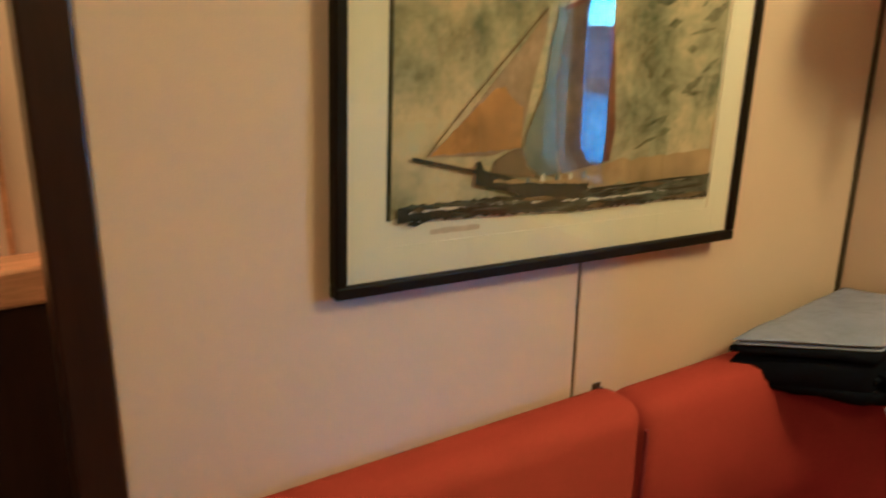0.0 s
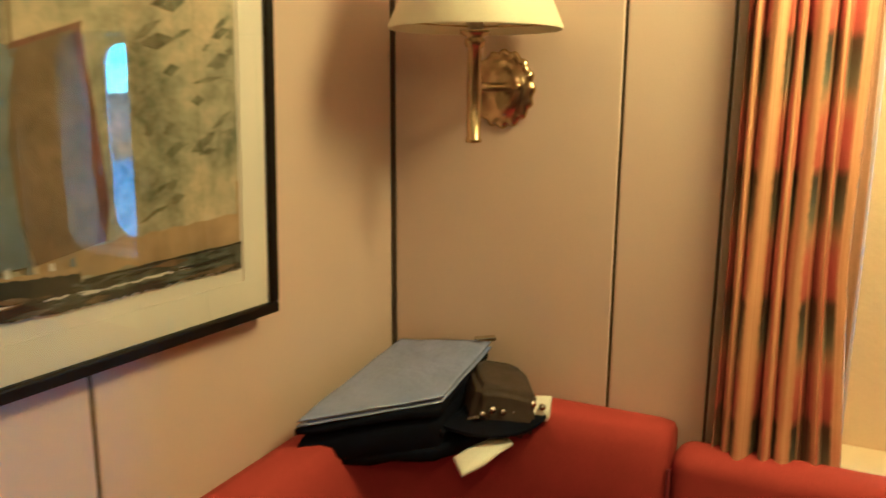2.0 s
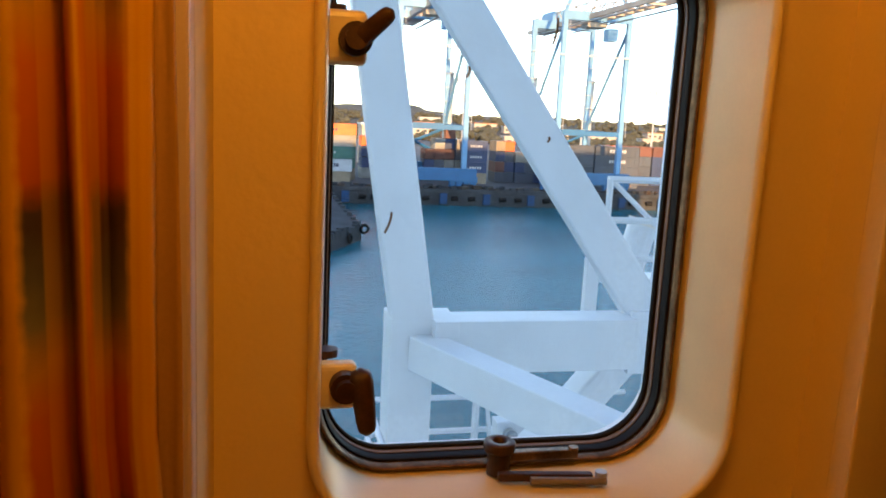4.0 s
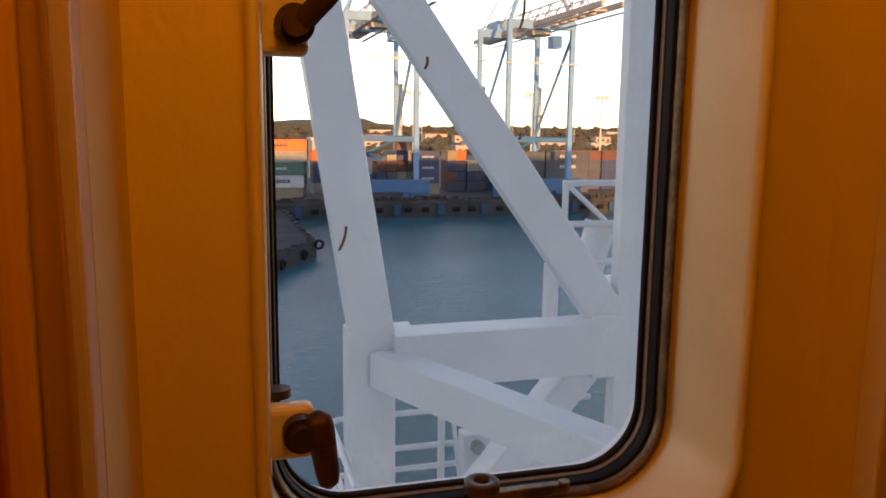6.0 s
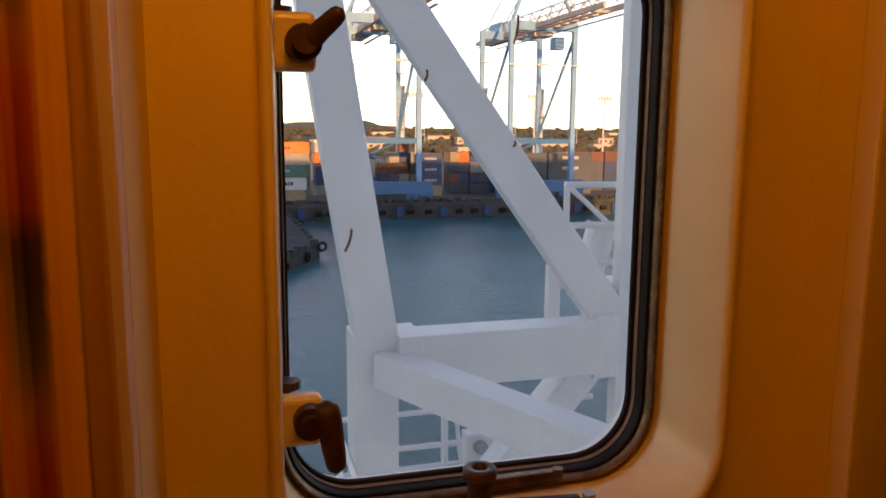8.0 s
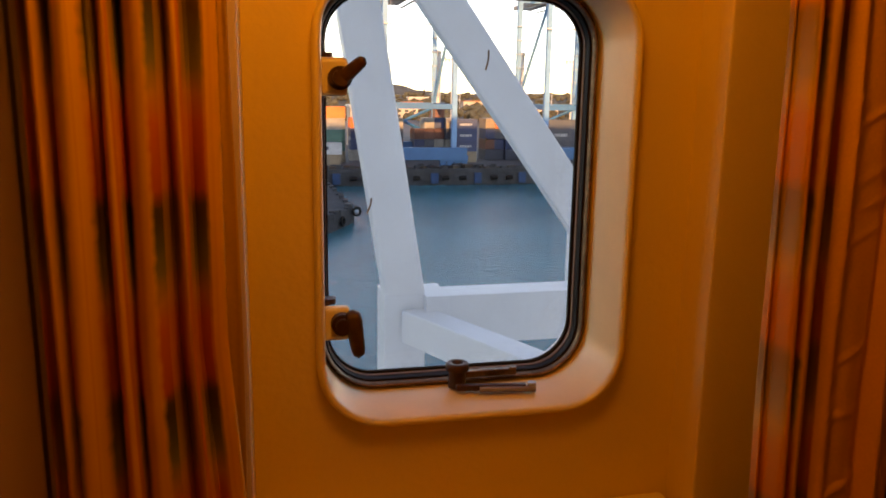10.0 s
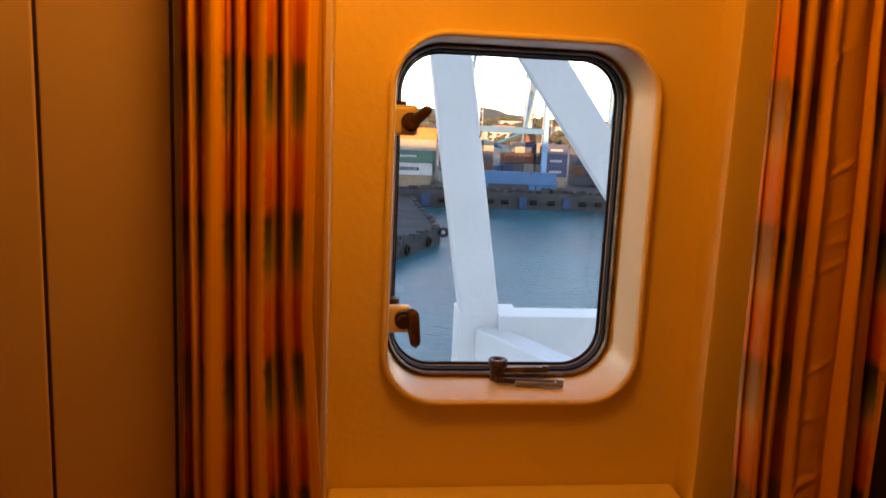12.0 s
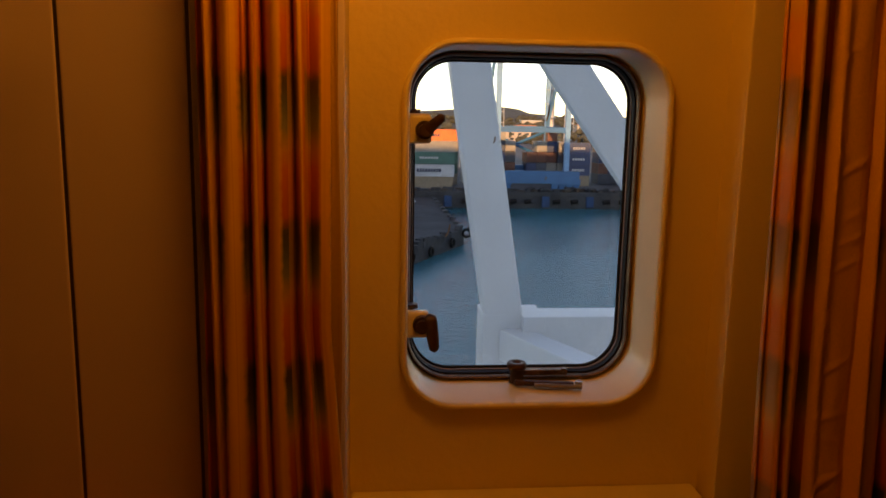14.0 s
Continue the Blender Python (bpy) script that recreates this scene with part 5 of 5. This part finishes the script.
# blocks seen end on between and behind the crane legs
for i in range(26):
    x = 24.5 + i * 2.62
    if i in (5, 11, 12, 19):
        continue
    n = rc.choice((3, 4, 4, 5)) if i < 15 else rc.choice((3, 3, 4))
    for lv in range(n):
        c = rc.choice(("dark blue", "rust brown", "slate", "slate", "dark blue", "slate", "grey beige"))
        # top course gets warmer colours, painting in the low sun that catches it
        if lv == n - 1:
            c = rc.choice(("grey beige", "rust brown", "tan", "orange red"))
        container(x, qy + 24 + (i % 3) * 0.4, lv, c, 6.06, True)
for i in range(6):
    x = 96 + i * 12.6
    for lv in range(4):
        container(x, qy + 26, lv, rc.choice(("rust brown", "slate", "tan", "dark blue")))
# two courses lengthwise with pale markings
for lv in range(4):
    container(50.5, qy + 17, lv, "dark blue" if lv else "tan", 6.06, bar=(WHITE_MARK, 2.6, 0.55) if lv else None)
    container(88.0, qy + 17, lv, "slate", bar=(WHITE_MARK, 4.5, 0.8) if lv > 1 else None)
    container(75.4, qy + 17, lv, "slate", bar=(WHITE_MARK, 3.5, 0.8) if lv == 2 else None)


# ---- gantry cranes ----
def gantry_crane(x0, label):
    """Legs, sill and portal beams, braces, apex frame, boom and machinery house."""
    g = thing("gantry_crane", label, "crane", "quay cranes", at=(x0 + 9, qy + 8, ZQ))
    W2, D, PH, TH = 15.8, 21.0, 13.0, 39.0
    xa, xb, ya, yb = x0, x0 + W2, qy + 4, qy + 4 + D
    for y in (ya, yb):
        part("sill_beam", box_bm(xa - 3, xb + 3, y - 0.8, y + 0.8, ZQ + 1.6, ZQ + 4.4, bevel=0.05), M_CRANE, g)
        for x in (xa, xb):
            for k in range(4):
                part("bogie", box_bm(x - 3.2 + k * 1.65, x - 3.2 + k * 1.65 + 1.4, y - 0.5, y + 0.5, ZQ, ZQ + 1.58, bevel=0.1), M_CRANE, g)
            part("leg", box_bm(x - 0.55, x + 0.55, y - 0.55, y + 0.55, ZQ + 3.6, ZQ + TH), M_CRANEPALE, g)
        part("portal_beam", box_bm(xa, xb, y - 0.4, y + 0.4, ZQ + PH, ZQ + PH + 1.1), M_CRANE, g)
        part("top_beam", box_bm(xa - 0.6, xb + 0.6, y - 0.6, y + 0.6, ZQ + TH, ZQ + TH + 2.0), M_CRANEPALE, g)
    for x in (xa, xb):
        part("side_beam", box_bm(x - 0.4, x + 0.4, ya, yb, ZQ + PH, ZQ + PH + 1.1), M_CRANE, g)
        part("brace", tube_bm((x, ya, ZQ + TH - 1), (x, yb, ZQ + PH + 1), 0.4, 8), M_CRANEPALE, g)
        part("apex_leg", tube_bm((x, ya, ZQ + TH + 2), (x0 + W2 / 2, ya + 3, ZQ + TH + 20), 0.45, 8), M_CRANEPALE, g)
        part("stair", box_bm(x + 0.9, x + 1.9, yb + 0.6, yb + 1.2, ZQ + 4, ZQ + PH + 14), M_GREYSTEEL, g)
    part("brace", tube_bm((xa, yb, ZQ + 6), (xb, yb, ZQ + PH), 0.35, 8), M_CRANE, g)
    part("brace", tube_bm((xb, yb, ZQ + 6), (xa, yb, ZQ + PH), 0.35, 8), M_CRANE, g)
    xm = x0 + W2 / 2
    # boom parts are paler than the blue crane: low sunlight painted as colour
    for s in (-2.2, 2.2):
        part("boom", beam_bm((xm + s, yb + 22, ZQ + TH + 1), (xm + s, ya - 34, ZQ + TH + 1), 0.55, 1.1), M_HOUSE, g, "boom girder, low sun put into its pale colour")
        for k in range(3):
            part("boom_stay", tube_bm((xm + s, ya + 3, ZQ + TH + 20), (xm + s, ya - 10 - 11 * k, ZQ + TH + 2), 0.16, 6), M_GREYSTEEL, g)
        part("boom_stay", tube_bm((xm + s, ya + 3, ZQ + TH + 20), (xm + s, yb + 18, ZQ + TH + 2), 0.16, 6), M_GREYSTEEL, g)
    for k in range(16):
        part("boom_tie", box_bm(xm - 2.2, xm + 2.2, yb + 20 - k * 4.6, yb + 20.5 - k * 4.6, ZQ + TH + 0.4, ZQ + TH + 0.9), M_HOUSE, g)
    for k in range(9):
        zz = ZQ + 6 + k * 3.4
        for xx in (xa, xb):
            part("landing", box_bm(xx - 0.9, xx + 2.1, yb - 1.2, yb + 1.3, zz, zz + 0.12), M_GREYSTEEL, g)
    for k in range(12):
        y2 = yb + 20 - k * 6.0
        for s in (-2.2, 2.2):
            part("lattice", tube_bm((xm + s, y2, ZQ + TH + 1.9), (xm + s, y2 - 3.0, ZQ + TH + 4.2), 0.13, 5), M_HOUSE, g)
            part("lattice", tube_bm((xm + s, y2 - 3.0, ZQ + TH + 4.2), (xm + s, y2 - 6.0, ZQ + TH + 1.9), 0.13, 5), M_HOUSE, g)
    for s in (-2.2, 2.2):
        part("upper_chord", tube_bm((xm + s, yb + 20, ZQ + TH + 4.2), (xm + s, ya - 32, ZQ + TH + 4.2), 0.16, 6), M_HOUSE, g)
        part("walkway", box_bm(xm + s * 1.35 - 0.4, xm + s * 1.35 + 0.4, ya - 33, yb + 20, ZQ + TH - 0.4, ZQ + TH - 0.25), M_GREYSTEEL, g)
    part("machinery_house", box_bm(xm - 3, xm + 3, yb + 1, yb + 9, ZQ + TH + 2.1, ZQ + TH + 4.6, bevel=0.1), M_CRANEPALE, g)
    # the trolley too has the sun's glow put into its colour
    part("trolley", box_bm(xm - 2.4, xm + 2.4, ya, ya + 4, ZQ + TH - 1.3, ZQ + TH - 0.1, bevel=0.1), M_HOUSE, g, "trolley, low sun put into its pale colour")
    part("cab", box_bm(xm + 0.6, xm + 3, ya - 5, ya - 2.2, ZQ + TH - 4.6, ZQ + TH - 1.9, bevel=0.1), M_CRANEPALE, g)
    for k in range(7):
        part("lattice", tube_bm((xa - 0.5 + k * 2.4, ya - 0.7, ZQ + TH + 2.0), (xa - 0.5 + k * 2.4, ya - 0.7, ZQ + TH + 3.2), 0.09, 5), M_GREYSTEEL, g)
    part("handrail", tube_bm((xa - 0.5, ya - 0.7, ZQ + TH + 3.2), (xb + 0.5, ya - 0.7, ZQ + TH + 3.2), 0.09, 5), M_GREYSTEEL, g)
    for x in (xa, xb):
        for k in range(10):
            zz = ZQ + PH + 2 + k * 2.4
            part("ladder_hoop", box_bm(x + 0.55, x + 1.25, ya - 0.45, ya + 0.45, zz, zz + 0.14), M_GREYSTEEL, g)
        part("ladder", tube_bm((x + 1.15, ya - 0.3, ZQ + PH), (x + 1.15, ya - 0.3, ZQ + TH), 0.09, 5), M_GREYSTEEL, g)
        part("equaliser_beam", box_bm(x - 3.4, x + 3.4, ya - 0.6, ya + 0.6, ZQ + 1.2, ZQ + 2.6, bevel=0.2), M_CRANE, g)
    part("spreader_cable", tube_bm((xm - 1, ya + 2, ZQ + TH - 1.2), (xm - 1, ya + 2, ZQ + TH - 12), 0.07, 5), M_GREYSTEEL, g)
    part("spreader_cable", tube_bm((xm + 1, ya + 2, ZQ + TH - 1.2), (xm + 1, ya + 2, ZQ + TH - 12), 0.07, 5), M_GREYSTEEL, g)
    part("walkway", box_bm(xa - 1.2, xb + 1.2, ya - 1.4, ya - 0.7, ZQ + TH - 8, ZQ + TH - 7.7), M_GREYSTEEL, g)
    return g


crane_one = gantry_crane(28.9, "blue ship-to-shore gantry crane on the quay")
two = copy_thing(crane_one, Matrix.Translation((75.7, qy + 8, ZQ)))

# ---- light masts ----
lm = thing("light_mast", "tall floodlight mast in the container yard", "light mast", "light masts", at=(29.5, qy + 40, ZQ))
part("pole", tube_bm((29.5, qy + 40, ZQ - 0.06), (29.5, qy + 40, ZQ + 26), 0.38, 10, r2=0.2), M_GREYSTEEL, lm)
part("ring", box_bm(27.2, 31.8, qy + 39.2, qy + 40.8, ZQ + 26, ZQ + 26.4), M_GREYSTEEL, lm)
for k in range(5):
    part("floodlight", box_bm(27.0 + k * 1.0, 27.6 + k * 1.0, qy + 38.9, qy + 39.3, ZQ + 25.2, ZQ + 26.9, bevel=0.05), M_GREYSTEEL, lm)
for x, y in ((8, 70), (58, 60), (94, 55), (12, 90), (120, 60)):
    copy_thing(lm, Matrix.Translation((x, qy + y, ZQ)))

# ---- hills, trees and buildings far behind ----
bm = bmesh.new()
nx, ny = 90, 14
vs = []
for j in range(ny + 1):
    y = 520 + 60 * j
    row = []
    for i in range(nx + 1):
        x = -400 + 1500 * i / nx
        h = max(0.0, (j / ny)) ** 0.8 * (21 + 12 * noise.noise((x * 0.006, y * 0.002, 3)) + 5 * noise.noise((x * 0.02, y * 0.02, 8))) * (1.0 if x < 260 else 0.75)
        row.append(bm.verts.new((x, y, ZQ - 0.1 + h)))
    vs.append(row)
for j in range(ny):
    for i in range(nx):
        bm.faces.new((vs[j][i], vs[j][i + 1], vs[j + 1][i + 1], vs[j + 1][i]))
structure(link_mesh("hill", bm, M_HILL, True), "low wooded hill behind the harbour", "hill")

rt = random.Random(31)
ico = bmesh.new()
bmesh.ops.create_icosphere(ico, subdivisions=1, radius=1)
ico.verts.index_update()
IV, IF = [v.co.copy() for v in ico.verts], [[v.index for v in f.verts] for f in ico.faces]
ico.free()
verts, faces = [], []
for i in range(700):
    y = rt.uniform(420, 900)
    x = rt.uniform(-0.05, 0.75) * y
    z = ZQ + max(0.0, (y - 520) / 840) ** 0.8 * 24
    s = rt.uniform(2.0, 5.0)
    for q in range(5):
        c = Vector((x + rt.uniform(-s, s), y + rt.uniform(-2, 2), z + s * rt.uniform(0.3, 1.0)))
        r = s * rt.uniform(0.35, 0.65)
        n0 = len(verts)
        verts += [c + Vector((v.x * r * rt.uniform(0.8, 1.5), v.y * r, v.z * r * rt.uniform(0.6, 1.2))) for v in IV]
        faces += [[n0 + k for k in f] for f in IF]
woods_mesh = bpy.data.meshes.new("woods")
woods_mesh.from_pydata(verts, [], faces)
woods_mesh.materials.append(M_TREE)
tagged(new("woods", woods_mesh), "dark trees on the hill far behind the quay", "trees", kind="stuff")


def far_house(x, y, w, d, h, roof, base):
    hs = thing("building", "pale rendered building far behind the quay", "building", "far buildings", at=(x, y, base))
    wl = part("walls", box_bm(x, x + w, y, y + d, base - 4, base + h), M_HOUSE, hs)
    part("roof", box_bm(x - 0.4, x + w + 0.4, y - 0.4, y + d + 0.4, base + h, base + h + 0.6), roof, hs)
    cols, rws = max(2, int(w / 4)), max(1, int(h / 3.2))
    for c in range(cols):
        for r in range(rws):
            xa = x + (c + 0.25) * w / cols
            part("window", box_bm(xa, xa + 0.5 * w / cols, y - 0.05, y + 0.05, base + 0.9 + r * 3.1, base + 2.4 + r * 3.1), M_PANE_DARK, hs)


for i in range(24):
    y = rt.uniform(460, 700)
    far_house(rt.uniform(0.16, 0.72) * y, y, rt.uniform(9, 30), 9, rt.uniform(4, 8), rt.choice((M_ROOF, M_GREYSTEEL, M_HOUSE)), ZQ + max(0.0, (y - 520) / 840) ** 0.8 * 24)
far_house(29.0, qy + 70, 14, 10, 12, M_GREYSTEEL, ZQ)
